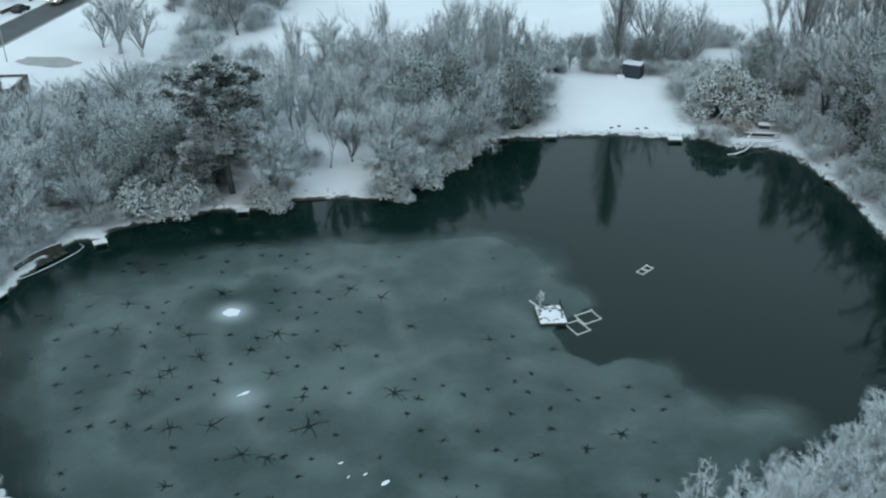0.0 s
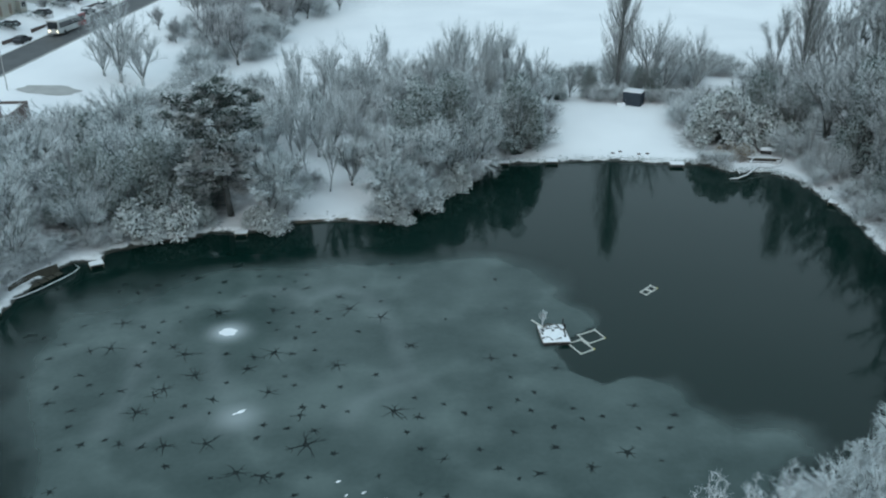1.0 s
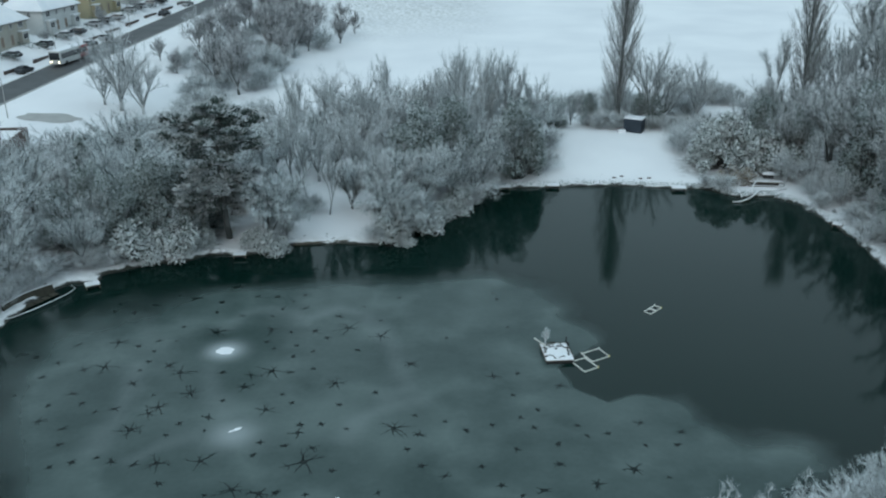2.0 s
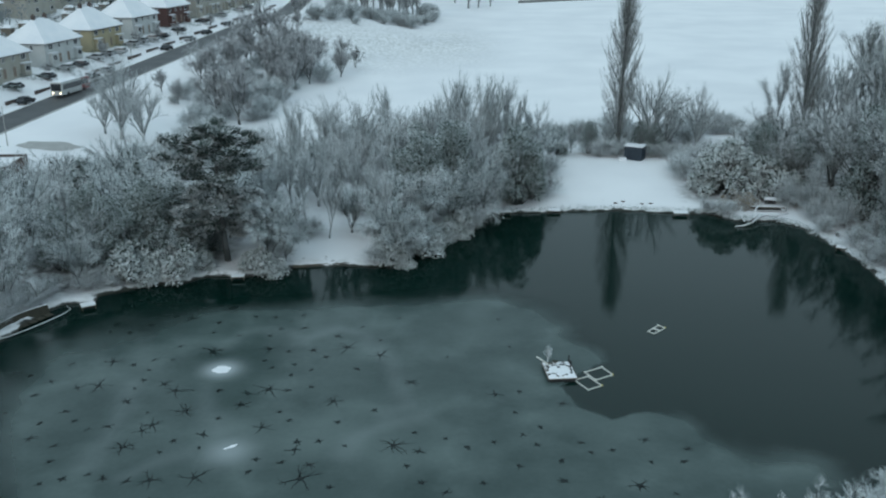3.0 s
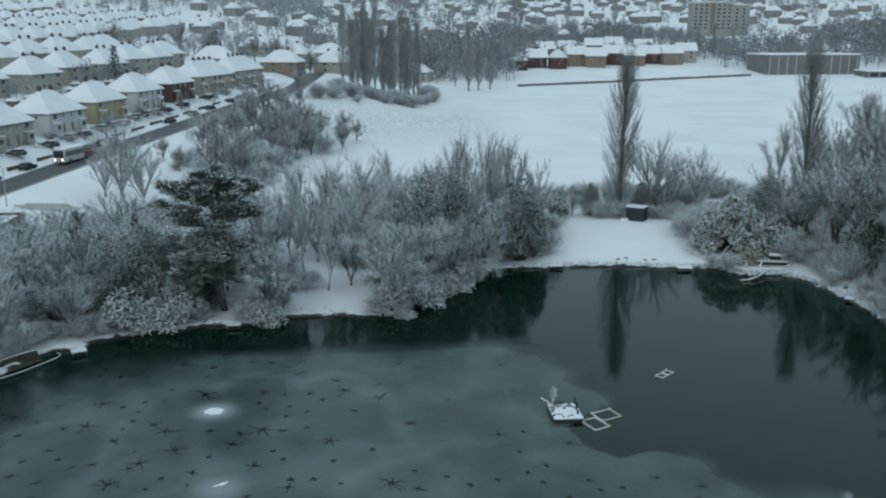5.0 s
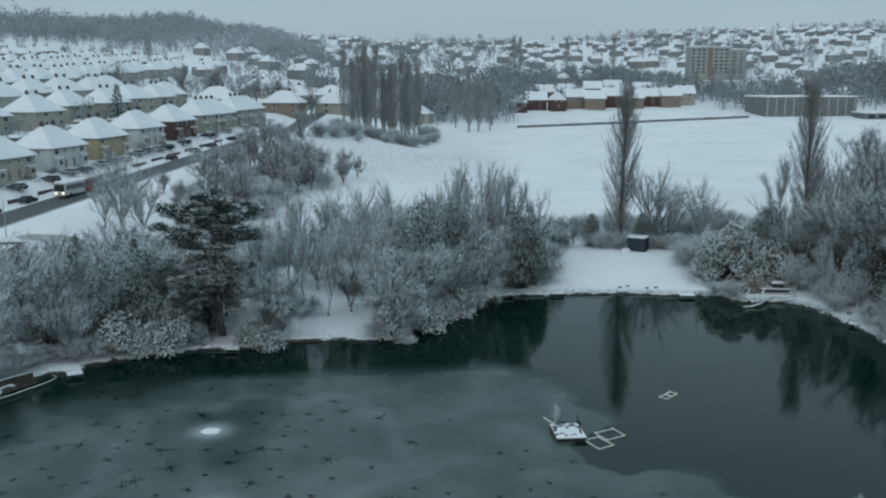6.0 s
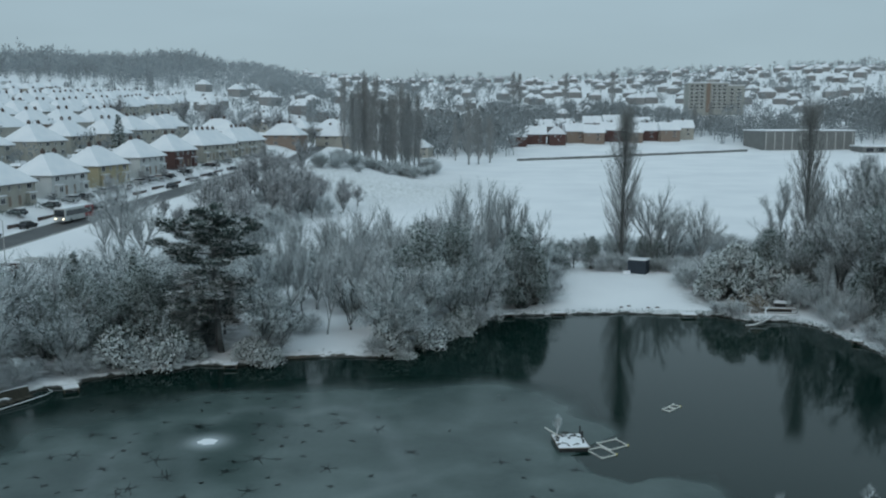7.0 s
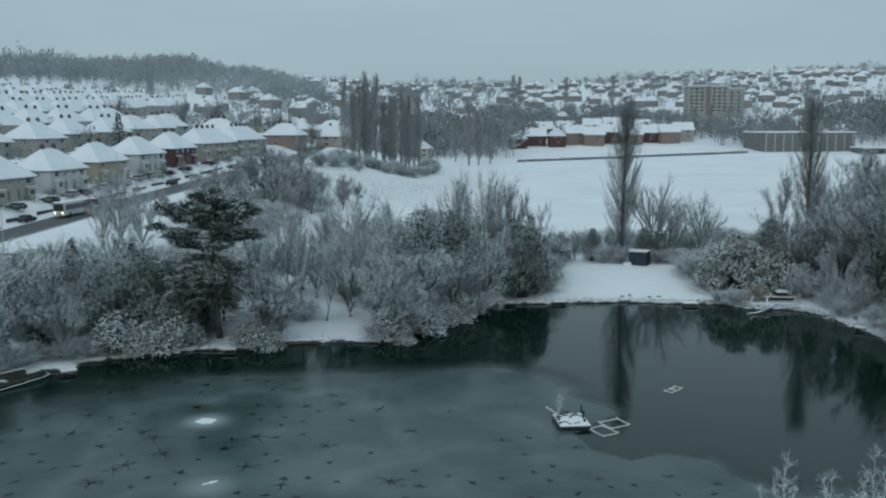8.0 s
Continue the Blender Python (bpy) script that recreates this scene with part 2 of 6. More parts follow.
# ---- building blocks ----
class Shape:
    """Vertices and faces of one mesh."""

    def __init__(self):
        self.v, self.f = [], []

    def add(self, verts, faces):
        k = len(self.v)
        self.v.extend(tuple(p) for p in verts)
        self.f.extend(tuple(i + k for i in q) for q in faces)
        return self

    def box(self, lo, hi, m=None):
        (a, b, c), (d, e, g) = lo, hi
        vs = [Vector(p) for p in ((a, b, c), (d, b, c), (d, e, c), (a, e, c), (a, b, g), (d, b, g), (d, e, g), (a, e, g))]
        if m is not None:
            vs = [m @ p for p in vs]
        return self.add(vs, [(0, 3, 2, 1), (4, 5, 6, 7), (0, 1, 5, 4), (1, 2, 6, 5), (2, 3, 7, 6), (3, 0, 4, 7)])

    def rings(self, points, radii, sides=5, cap=True):
        k, n = len(self.v), len(points)
        pts = [Vector(p) for p in points]
        for i, p in enumerate(pts):
            d = (pts[min(i + 1, n - 1)] - pts[max(i - 1, 0)]).normalized()
            a = d.orthogonal().normalized()
            b = d.cross(a)
            for j in range(sides):
                w = 2 * math.pi * j / sides
                self.v.append(tuple(p + (a * math.cos(w) + b * math.sin(w)) * radii[i]))
        for i in range(n - 1):
            for j in range(sides):
                q = (j + 1) % sides
                self.f.append((k + i * sides + j, k + i * sides + q, k + (i + 1) * sides + q, k + (i + 1) * sides + j))
        if cap:
            self.f.append(tuple(k + sides - 1 - j for j in range(sides)))
            self.f.append(tuple(k + (n - 1) * sides + j for j in range(sides)))
        return self

    def spike(self, p, q, r):
        """A thin three-sided twig from p to its tip q."""
        d = (q - p)
        a = d.orthogonal().normalized() * r
        b = d.normalized().cross(a)
        k = len(self.v)
        self.v += [tuple(p + a), tuple(p - a * 0.5 + b * 0.87), tuple(p - a * 0.5 - b * 0.87), tuple(q)]
        self.f += [(k, k + 1, k + 3), (k + 1, k + 2, k + 3), (k + 2, k, k + 3)]

    def blade(self, p, q, r, side):
        """A frosted twig from p to its tip q, flattened along side."""
        k = len(self.v)
        self.v += [tuple(p - side * r), tuple(p + side * r), tuple(q)]
        self.f.append((k, k + 1, k + 2))

    def leaf(self, p, d, n, length, width):
        """A pointed leaf from p along d, lying square to n and slightly folded."""
        s = d.cross(n).normalized() * width * 0.5
        k = len(self.v)
        m = p + d * length * 0.45
        self.v += [tuple(p), tuple(m + s), tuple(p + d * length), tuple(m - s)]
        self.f += [(k, k + 1, k + 2), (k, k + 2, k + 3)]

    def mesh(self, name, mat, smooth=False):
        me = bpy.data.meshes.new(name)
        me.from_pydata(self.v, [], self.f)
        me.materials.append(mat)
        if smooth:
            me.polygons.foreach_set("use_smooth", [True] * len(me.polygons))
        me.update()
        return me


def part(name, shape, mat, parent, label="", smooth=False):
    me = shape if isinstance(shape, bpy.types.Mesh) else shape.mesh(name, mat, smooth)
    ob = new(name, me)
    ob.parent = parent
    return tagged(ob, label=label)


def thing(name, label, category, group="", kind="", m=None):
    ob = tagged(new(name), label, category, group, kind)
    ob.empty_display_size = 0.1
    if m is not None:
        ob.matrix_basis = m
    return ob


def solid(name, shape, mat, label, category, group="", kind="", smooth=False):
    return tagged(new(name, shape if isinstance(shape, bpy.types.Mesh) else shape.mesh(name, mat, smooth)), label, category, group, kind)


def smooth01(x):
    x = np.clip(x, 0, 1)
    return x * x * (3 - 2 * x)


# ---- the lie of the land ----
POND = np.array([(-43.5, 69.8), (-43.1, 75.9), (-42.0, 79.3), (-41.4, 85.0), (-40.0, 87.9), (-37.0, 88.4), (-36.9, 90.7), (-33.7, 92.9), (-29.0, 94.4), (-26.8, 96.4), (-22.7, 95.8), (-17.9, 99.3), (-9.8, 99.8), (-5.7, 99.0), (-1.7, 107.1), (3.6, 113.1), (6.1, 120.0), (9.4, 120.9), (17.5, 121.6), (25.6, 122.0), (33.3, 120.6), (36.5, 120.6), (40.0, 117.0), (44.2, 117.1), (47.2, 114.3), (48.3, 109.2), (49.1, 101.8), (49.1, 96.7), (48.6, 86.4), (46.7, 76.7), (43.0, 68.0), (37.0, 59.0), (31.2, 53.5), (25.0, 48.5), (16.0, 44.5), (0.0, 42.0), (-22.0, 43.0), (-30.0, 48.0), (-36.5, 57.0)])
ICE = np.array([(-41.5, 69.8), (-40.5, 79.0), (-35.0, 84.8), (-29.9, 88.1), (-17.8, 90.2), (-5.3, 91.6), (4.3, 92.8), (11.2, 90.8), (13.8, 86.6), (14.6, 81.4), (15.9, 76.8), (14.9, 74.1), (12.5, 72.5), (10.4, 70.0), (11.3, 66.8), (13.5, 64.8), (16.1, 66.0), (20.6, 66.3), (21.9, 63.3), (23.8, 61.6), (28.2, 60.8), (31.5, 59.0), (31.0, 53.5), (25.0, 48.5), (16.0, 44.5), (0.0, 42.0), (-22.0, 43.0), (-30.0, 48.0), (-36.5, 57.0)])


def signed(poly, x, y):
    """Distance to a polygon's outline, negative inside."""
    best, inside = np.full(x.shape, 1e9), np.zeros(x.shape, bool)
    for (ax, ay), (bx, by) in zip(poly, np.roll(poly, -1, 0)):
        dx, dy = bx - ax, by - ay
        t = np.clip(((x - ax) * dx + (y - ay) * dy) / (dx * dx + dy * dy), 0, 1)
        best = np.minimum(best, np.hypot(x - ax - t * dx, y - ay - t * dy))
        cross = (ay > y) != (by > y)
        inside ^= cross & (x < (bx - ax) * (y - ay) / (by - ay + 1e-12) + ax)
    return np.where(inside, -best, best)


def wobble(x, y):
    return np.sin(x * 0.9 + 1.3 * np.sin(y * 0.7)) * np.cos(y * 1.1 + np.sin(x * 0.6)) + 0.5 * np.sin(x * 2.3 + y * 1.9)


def road_x(y):
    return np.where(y < 330, -81 + (y - 160) * 0.155, -54.7 - (y - 330) * 0.03)


def road_z(y):
    return np.interp(y, [60, 100, 144, 287, 400, 600, 1000, 1700], [1.4, 1.8, 3.1, 10, 13, 20, 44, 90])


def land(x, y):
    """Height of the ground."""
    x, y = np.asarray(x, float), np.asarray(y, float)
    field = np.interp(y, [-200, 120, 150, 210, 480, 545, 620, 800, 1000, 1300, 1700, 2600], [1, 1, 1.2, 1.8, 4.3, 7.2, 13, 28, 44, 65, 92, 84])
    field = field + smooth01((x - 120) / 500) * smooth01((y - 600) / 900) * 22
    d = (road_x(y) - x) * 0.985
    west = road_z(y) + 2.4 * smooth01((d - 5) / 9) + 0.1 * np.clip(d - 16, 0, 285) * smooth01((y - 60) / 120)
    z = west + (field - west) * smooth01((-d - 4.5) / 45)
    z = z + 0.12 * wobble(x * 0.12, y * 0.12) * smooth01((np.abs(d) - 5) / 10)
    s = signed(POND, x, y) + 0.22 * wobble(x, y)
    bank = np.clip(s * 1.3, -0.9, 0.38)
    return bank + (z - 0.38) * smooth01(s / 24) * (s > 0)


def at(x, y):
    return float(land(np.array([x]), np.array([y]))[0])


def axis_lines(dense, mid, far, step, mid_step, growth):
    lines = list(np.arange(dense[0], dense[1], step))
    lines += list(np.arange(dense[1], mid[1], mid_step))
    lines = list(np.arange(mid[0], dense[0], mid_step)) + lines
    for end, sign in ((far[0], -1), (far[1], 1)):
        p, s, out = (lines[0] if sign < 0 else lines[-1]), mid_step, []
        while (p - end) * sign < 0:
            s *= growth
            p += s * sign
            out.append(p)
        lines = out[::-1] + lines if sign < 0 else lines + out
    return np.array(lines)


def sheet(name, xs, ys, zs, mat, keep=None, smooth=True):
    nx, ny = len(xs), len(ys)
    gx, gy = np.meshgrid(xs, ys)
    verts = np.stack([gx, gy, zs], -1).reshape(-1, 3)
    i = (np.arange(ny - 1)[:, None] * nx + np.arange(nx - 1)[None]).ravel()
    faces = np.stack([i, i + 1, i + nx + 1, i + nx], -1)
    if keep is not None:
        faces = faces[keep.ravel()[faces].any(1)]
    me = bpy.data.meshes.new(name)
    me.from_pydata(verts.tolist(), [], faces.tolist())
    me.materials.append(mat)
    me.polygons.foreach_set("use_smooth", [smooth] * len(me.polygons))
    return me


gx_lines = axis_lines((-50, 54), (-130, 130), (-2600, 2600), 0.8, 3.5, 1.09)
gy_lines = axis_lines((39, 125), (-20, 330), (-500, 2900), 0.8, 3.5, 1.09)
GX, GY = np.meshgrid(gx_lines, gy_lines)
ground_mesh = sheet("ground", gx_lines, gy_lines, land(GX, GY), m_ground)
rough = smooth01(1 - np.abs(GY - (300 + GX * 0.3)) / 75) * smooth01((GX + 55) / 15) * smooth01((25 - GX) / 25)
rough = np.maximum(rough, smooth01(1 - np.abs(signed(POND, GX, GY) - 0.8) / 1.6) * 0.6)
att = ground_mesh.attributes.new("rough_grass", "FLOAT", "POINT")
att.data.foreach_set("value", rough.ravel().astype(np.float32))
# the ground is patchily darker in the thick of the woods
WEST_WOOD = [(-70, 66), (-47, 72), (-43, 89), (-30, 98), (-26, 101), (-25, 112), (-32, 124), (-48, 128), (-68, 112)]
MID_WOOD = [(-22, 103), (-18, 104), (-8, 103), (0, 111), (5, 120), (12, 129), (15, 142), (8, 150), (-14, 146), (-26, 124)]
EAST_WOOD = [(53, 122), (51, 100), (53, 78), (48, 62), (80, 62), (105, 120), (110, 190), (62, 170), (52, 142)]
CORNER = [(35, 126), (46, 124), (56, 128), (58, 140), (46, 142), (36, 134)]
wood_floor = np.zeros(GX.shape)
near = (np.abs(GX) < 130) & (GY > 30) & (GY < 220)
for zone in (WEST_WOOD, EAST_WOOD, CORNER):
    wood_floor[near] = np.maximum(wood_floor[near], smooth01(0.5 - signed(np.array(zone), GX[near], GY[near]) / 4))
att = ground_mesh.attributes.new("dark_wood_floor", "FLOAT", "POINT")
att.data.foreach_set("value", wood_floor.ravel().astype(np.float32))
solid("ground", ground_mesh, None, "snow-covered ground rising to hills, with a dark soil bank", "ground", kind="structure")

solid("water", Shape().add([(-60, 36, 0), (64, 36, 0), (64, 128, 0), (-60, 128, 0)], [(0, 1, 2, 3)]), m_water,
      "dark still open pond water with soft reflections", "water", kind="structure")

ix, iy = np.arange(-44, 34, 0.5), np.arange(40, 95, 0.5)
IX, IY = np.meshgrid(ix, iy)
ice_in = -signed(ICE, IX, IY) + 0.12 * wobble(IX * 1.2, IY * 1.2)
fade = 0.8 + 6.5 * smooth01((IY - 73) / 8) * smooth01((24 - IX) / 8) + 7.0 * smooth01((IX - 15) / 9) * smooth01((70 - IY) / 4) + 10.0 * smooth01((-22 - IX) / 12)
ice_mesh = sheet("ice_sheet", ix, iy, np.full(IX.shape, 0.006), m_ice, keep=ice_in > -0.5)
att = ice_mesh.attributes.new("cover", "FLOAT", "POINT")
att.data.foreach_set("value", np.clip(ice_in / fade + 0.2, 0, 1).ravel().astype(np.float32))
white = 0.8 * np.exp(-((IX + 19.9) ** 2 + (IY - 73.2) ** 2) / 2.2) + 0.35 * np.exp(-((IX + 16.3) ** 2 + (IY - 59.6) ** 2) / 3.0)
# pale seams where floes froze together
seams = [[(-20.6, 78.1), (-19.5, 81.2), (-17.1, 82.1), (-14.7, 81.0), (-13.2, 78.7)], [(-13.3, 79.4), (-10.6, 82.1), (-7.6, 80.6), (-5.0, 74.7), (-3.1, 66.7), (-4.5, 64.9)], [(-26.2, 57.7), (-26.0, 61.5), (-26.5, 66.7), (-27.0, 70.5)], [(-20.5, 70.5), (-19.4, 65.8), (-17.1, 61.9), (-15.7, 59.9), (-14.6, 58.4)], [(-7.5, 59.2), (-6.6, 61.9), (-4.4, 63.8), (-2.1, 64.9)], [(-23.0, 56.2), (-21.1, 58.4), (-18.4, 59.9)]]
for seam in seams:
    gap = np.full(IX.shape, 1e9)
    for (ax, ay), (bx, by) in zip(seam[:-1], seam[1:]):
        u = np.clip(((IX - ax) * (bx - ax) + (IY - ay) * (by - ay)) / ((bx - ax) ** 2 + (by - ay) ** 2), 0, 1)
        gap = np.minimum(gap, np.hypot(IX - ax - u * (bx - ax), IY - ay - u * (by - ay)))
    white = np.maximum(white, 0.07 * np.exp(-(gap / (1.0 + 0.3 * wobble(IX * 0.4, IY * 0.4))) ** 2))
att = ice_mesh.attributes.new("white_ice", "FLOAT", "POINT")
att.data.foreach_set("value", white.ravel().astype(np.float32))
ice = solid("ice_sheet", ice_mesh, None, "thin cloudy grey ice sheet with dark star-shaped melt holes", "ice", kind="structure")

# ---- road ----
road = thing("road", "wet dark asphalt road between snowy verges", "road", kind="structure")
ry = np.arange(100, 420, 4.0)


def ribbon(lo, hi, lift, drop=0.3):
    s = Shape()
    for a, b in zip(ry[:-1], ry[1:]):
        k = len(s.v)
        for y in (a, b):
            x0, z0 = float(road_x(y)), float(road_z(y))
            s.v += [(x0 + lo, y, z0 + lift), (x0 + hi, y, z0 + lift), (x0 + hi, y, z0 - drop), (x0 + lo, y, z0 - drop)]
        s.f += [(k, k + 1, k + 5, k + 4), (k + 1, k + 2, k + 6, k + 5), (k + 3, k, k + 4, k + 7)]
    return s


part("carriageway", ribbon(-3.7, 3.7, 0.05), m_asphalt, road)
part("kerb", ribbon(-4.0, -3.7, 0.17), m_concrete, road)
part("kerb", ribbon(3.7, 4.0, 0.17), m_concrete, road)
part("pavement", ribbon(-6.2, -4.0, 0.16), m_snow, road)


# ---- trees ----
def rand_dir(rng, up=0.0):
    v = Vector((rng.gauss(0, 1), rng.gauss(0, 1), rng.gauss(0, 1) + up))
    return v.normalized()


def bend(rng, p, d, length, n, lift, jitter):
    pts = [p.copy()]
    for _ in range(n):
        d = (d + Vector((0, 0, lift)) + rand_dir(rng) * jitter).normalized()
        pts.append(pts[-1] + d * length / n)
    return pts


def bare_crown(seed, h, w, limbs=14, subs=8, twigs=12, first=0.25, lift=0.14, rise=0.5, r=0.16, tw=0.035, stems=1, tlen=1.3, jit=0.13):
    """Trunk and limbs in one mesh, fine twigs in another."""
    rng = random.Random(seed)
    wood, fine = Shape(), Shape()
    for k in range(stems):
        lean = Vector((rng.gauss(0, 0.1), rng.gauss(0, 0.1), 1)) if stems == 1 else Vector((0.35 * math.cos(k * 6.28 / stems), 0.35 * math.sin(k * 6.28 / stems), 1))
        th = h * (0.9 if k == 0 else rng.uniform(0.6, 0.85))
        trunk = bend(rng, Vector((0, 0, -0.3)), lean.normalized(), th, 7, 0.1, 0.13)
        rr = r / math.sqrt(stems)
        wood.rings(trunk, [rr * (1.25 - 1.1 * i / 7) for i in range(8)], 6)
        for i in range(limbs // stems):
            f = first + (0.97 - first) * (i + rng.random()) / max(1, limbs // stems)
            j = min(int(f * 7), 6)
            p = trunk[j].lerp(trunk[j + 1], f * 7 - j)
            a = i * 2.4 + rng.uniform(-0.5, 0.5)
            d = Vector((math.cos(a), math.sin(a), rise * rng.uniform(0.3, 1.5) + 0.7 * f)).normalized()
            ln = w * rng.uniform(0.7, 1.1) * (1.05 - 0.6 * max(0, f - first) / (1 - first))
            limb = bend(rng, p, d, ln, 5, lift, jit)
            wood.rings(limb, [rr * 0.42 * (1 - 0.8 * q / 5) + 0.012 for q in range(6)], 4, False)
            for s in range(subs):
                g = 0.2 + 0.8 * (s + rng.random()) / subs
                j = min(int(g * 5), 4)
                p2 = limb[j].lerp(limb[j + 1], g * 5 - j)
                d2 = ((limb[j + 1] - limb[j]).normalized() * 0.8 + rand_dir(rng, 0.35)).normalized()
                sub = bend(rng, p2, d2, ln * rng.uniform(0.25, 0.5), 2, lift * 0.8, 0.18)
                wood.rings(sub, [0.018, 0.013, 0.007], 3, False)
                for t in range(twigs):
                    g2 = rng.random()
                    j = min(int(g2 * 2), 1)
                    p3 = sub[j].lerp(sub[j + 1], g2 * 2 - j)
                    d3 = ((sub[j + 1] - sub[j]).normalized() * 1.1 + rand_dir(rng, 0.3)).normalized()
                    q = p3 + d3 * rng.uniform(0.4, 1.0) * tlen
                    side = (d3.cross(Vector((0, 0, 1))) + rand_dir(rng) * 0.5).normalized()
                    fine.blade(p3, q, tw, side)
                    for g3 in (0.35, 0.65):
                        m = p3.lerp(q, g3)
                        e = (d3 + rand_dir(rng)).normalized()
                        fine.blade(m, m + e * tlen * 0.5, tw * 0.85, (e.cross(Vector((0, 0, 1))) + rand_dir(rng) * 0.5).normalized())
    return wood, fine


def forked(seed, h, fork, limbs, spread, lift, gens, twigs, r, tw, tlen, jit, stems, droop, side, least):
    """Boughs and shoots of a bare tree that forks again and again."""
    rng = random.Random(seed)
    boughs, shoots = [], []

    def sprout(pts, reach):
        for _ in range(twigs):
            g = rng.random()
            j = min(int(g * 3), 2)
            p = pts[j].lerp(pts[j + 1], g * 3 - j)
            d = ((pts[j + 1] - pts[j]).normalized() + rand_dir(rng, 0.2 - droop) * 0.9).normalized()
            q = p + d * reach * rng.uniform(0.45, 1.0)
            shoots.append((p, q, tw))
            for g3 in (0.3, 0.6):
                m = p.lerp(q, g3)
                shoots.append((m, m + (d + rand_dir(rng) * 0.8).normalized() * reach * 0.5, tw * 0.85))

    def grow(p, d, length, rad, gen):
        pts = bend(rng, p, d, length, 3, lift - droop * gen * 0.5, jit)
        boughs.append((pts, [rad, rad * 0.86, rad * 0.74, max(rad * 0.55, 0.008)], 5 if gen < 2 else 3))
        if gen >= gens - 1:
            sprout(pts, tlen)
        if gen == gens:
            return
        end = (pts[3] - pts[2]).normalized()
        starts = [(pts[3], 1.0)] * rng.choice((2, 2, 3)) + [(pts[rng.choice((1, 2))], 0.8)] * (2 if rng.random() < side else 1)
        for q, share in starts:
            a = (end + rand_dir(rng, 0.05) * spread * (1.0 if share == 1.0 else 1.3)).normalized()
            grow(q, a, length * share * rng.uniform(0.6, 0.85), max(rad * 0.56, least), gen + 1)

    for k in range(stems):
        turn = k * 6.283 / stems + rng.uniform(-0.4, 0.4)
        lean = Vector((rng.gauss(0, 0.08), rng.gauss(0, 0.08), 1)) if stems == 1 else Vector((0.4 * math.cos(turn), 0.4 * math.sin(turn), 1))
        trunk = bend(rng, Vector((0.1 * math.cos(turn), 0.1 * math.sin(turn), -0.3)), lean.normalized(), h * fork, 3, 0.05, 0.08)
        rr = r / math.sqrt(stems)
        boughs.append((trunk, [rr * 1.3, rr * 1.1, rr, rr * 0.9], 7))
        for i in range(limbs):
            a = i * 6.283 / limbs + rng.uniform(-0.4, 0.4)
            tilt = spread * rng.uniform(0.4, 1.3) if i else 0.1
            grow(trunk[3] if i % 3 else trunk[2], Vector((math.cos(a) * tilt, math.sin(a) * tilt, 0.75)).normalized(), h * rng.uniform(0.24, 0.33), rr * 0.55, 1)
    return boughs, shoots


def extent(boughs):
    ends = [pts[3] for pts, _, _ in boughs]
    return sorted(math.hypot(p.x, p.y) for p in ends)[int(len(ends) * 0.95)], max(p.z for p in ends)


def branching(seed, h, w, fork=0.22, limbs=6, lift=0.1, gens=4, twigs=7, r=0.2, tw=0.018, tlen=1.1, jit=0.14, stems=1, droop=0.0, side=0.5, least=0.016):
    """A forking bare tree whose spread suits its height and breadth: wood in one mesh, fine twigs in another."""
    lo, hi = 0.15, 1.8
    for _ in range(6):
        mid = (lo + hi) / 2
        wide, top = extent(forked(seed, h, fork, limbs, mid, lift, gens, 0, r, tw, tlen, jit, stems, droop, side, least)[0])
        lo, hi = (mid, hi) if wide / top < w / h else (lo, mid)
    boughs, shoots = forked(seed, h, fork, limbs, lo, lift, gens, twigs, r, tw, tlen, jit, stems, droop, side, least)
    wide, top = extent(boughs)
    kx, kz = (w - tlen * 0.4) / wide, (h - tlen * 0.5) / top
    wood, fine, rng = Shape(), Shape(), random.Random(seed)

    def fit(p):
        return Vector((p.x * kx, p.y * kx, p.z * kz if p.z > 0 else p.z))

    for pts, radii, sides in boughs:
        wood.rings([fit(p) for p in pts], radii, sides, sides == 7)
    for p, q, half in shoots:
        p, q = fit(p), fit(q)
        fine.blade(p, q, half, ((q - p).cross(Vector((0, 0, 1))).normalized() + rand_dir(rng) * 0.6).normalized())
    return wood, fine


def tree_thing(name, label, category, wood, fine, bark, twig, group, wname="trunk"):
    t = thing(name, label, category, group)
    if wood is not None:
        part(wname, wood, bark, t, smooth=True)
    part("crown", fine, twig, t)
    return t


def leafy(seed, blobs, per, leaf, stem=True, slim=0.5):
    """Leaves set over the outsides of many small clumps on branching stems."""
    rng = random.Random(seed)
    wood, fine = Shape(), Shape()
    for c, rad in blobs:
        c = Vector(c)
        if stem:
            wood.rings([Vector((c.x * 0.15, c.y * 0.15, -0.2)), Vector((c.x * 0.5, c.y * 0.5, c.z * 0.55)), c], [0.09, 0.06, 0.02], 5)
        for _ in range(int(per * rad * rad)):
            n = rand_dir(rng, 0.45)
            p = c + n * rad * (0.55 + 0.5 * rng.random() ** 0.6)
            d = (n + rand_dir(rng) * 0.9 + Vector((0, 0, -0.35))).normalized()
            up = (Vector((0, 0, 1)) + n * 0.5 + rand_dir(rng) * 0.55).normalized()
            fine.leaf(p, d, up, leaf * rng.uniform(0.7, 1.3), leaf * slim)
    return wood, fine


def clumps(seed, rx, ry_, h, n, lo=0.5, hi=1.1, dome=True):
    rng = random.Random(seed)
    out = []
    while len(out) < n:
        x, y, z = rng.uniform(-1, 1), rng.uniform(-1, 1), rng.uniform(0.1, 1)
        q = x * x + y * y + (z * z if dome else 0)
        if q < 1 and q > 0.25:
            out.append(((x * rx, y * ry_, z * h), rng.uniform(lo, hi)))
    return out


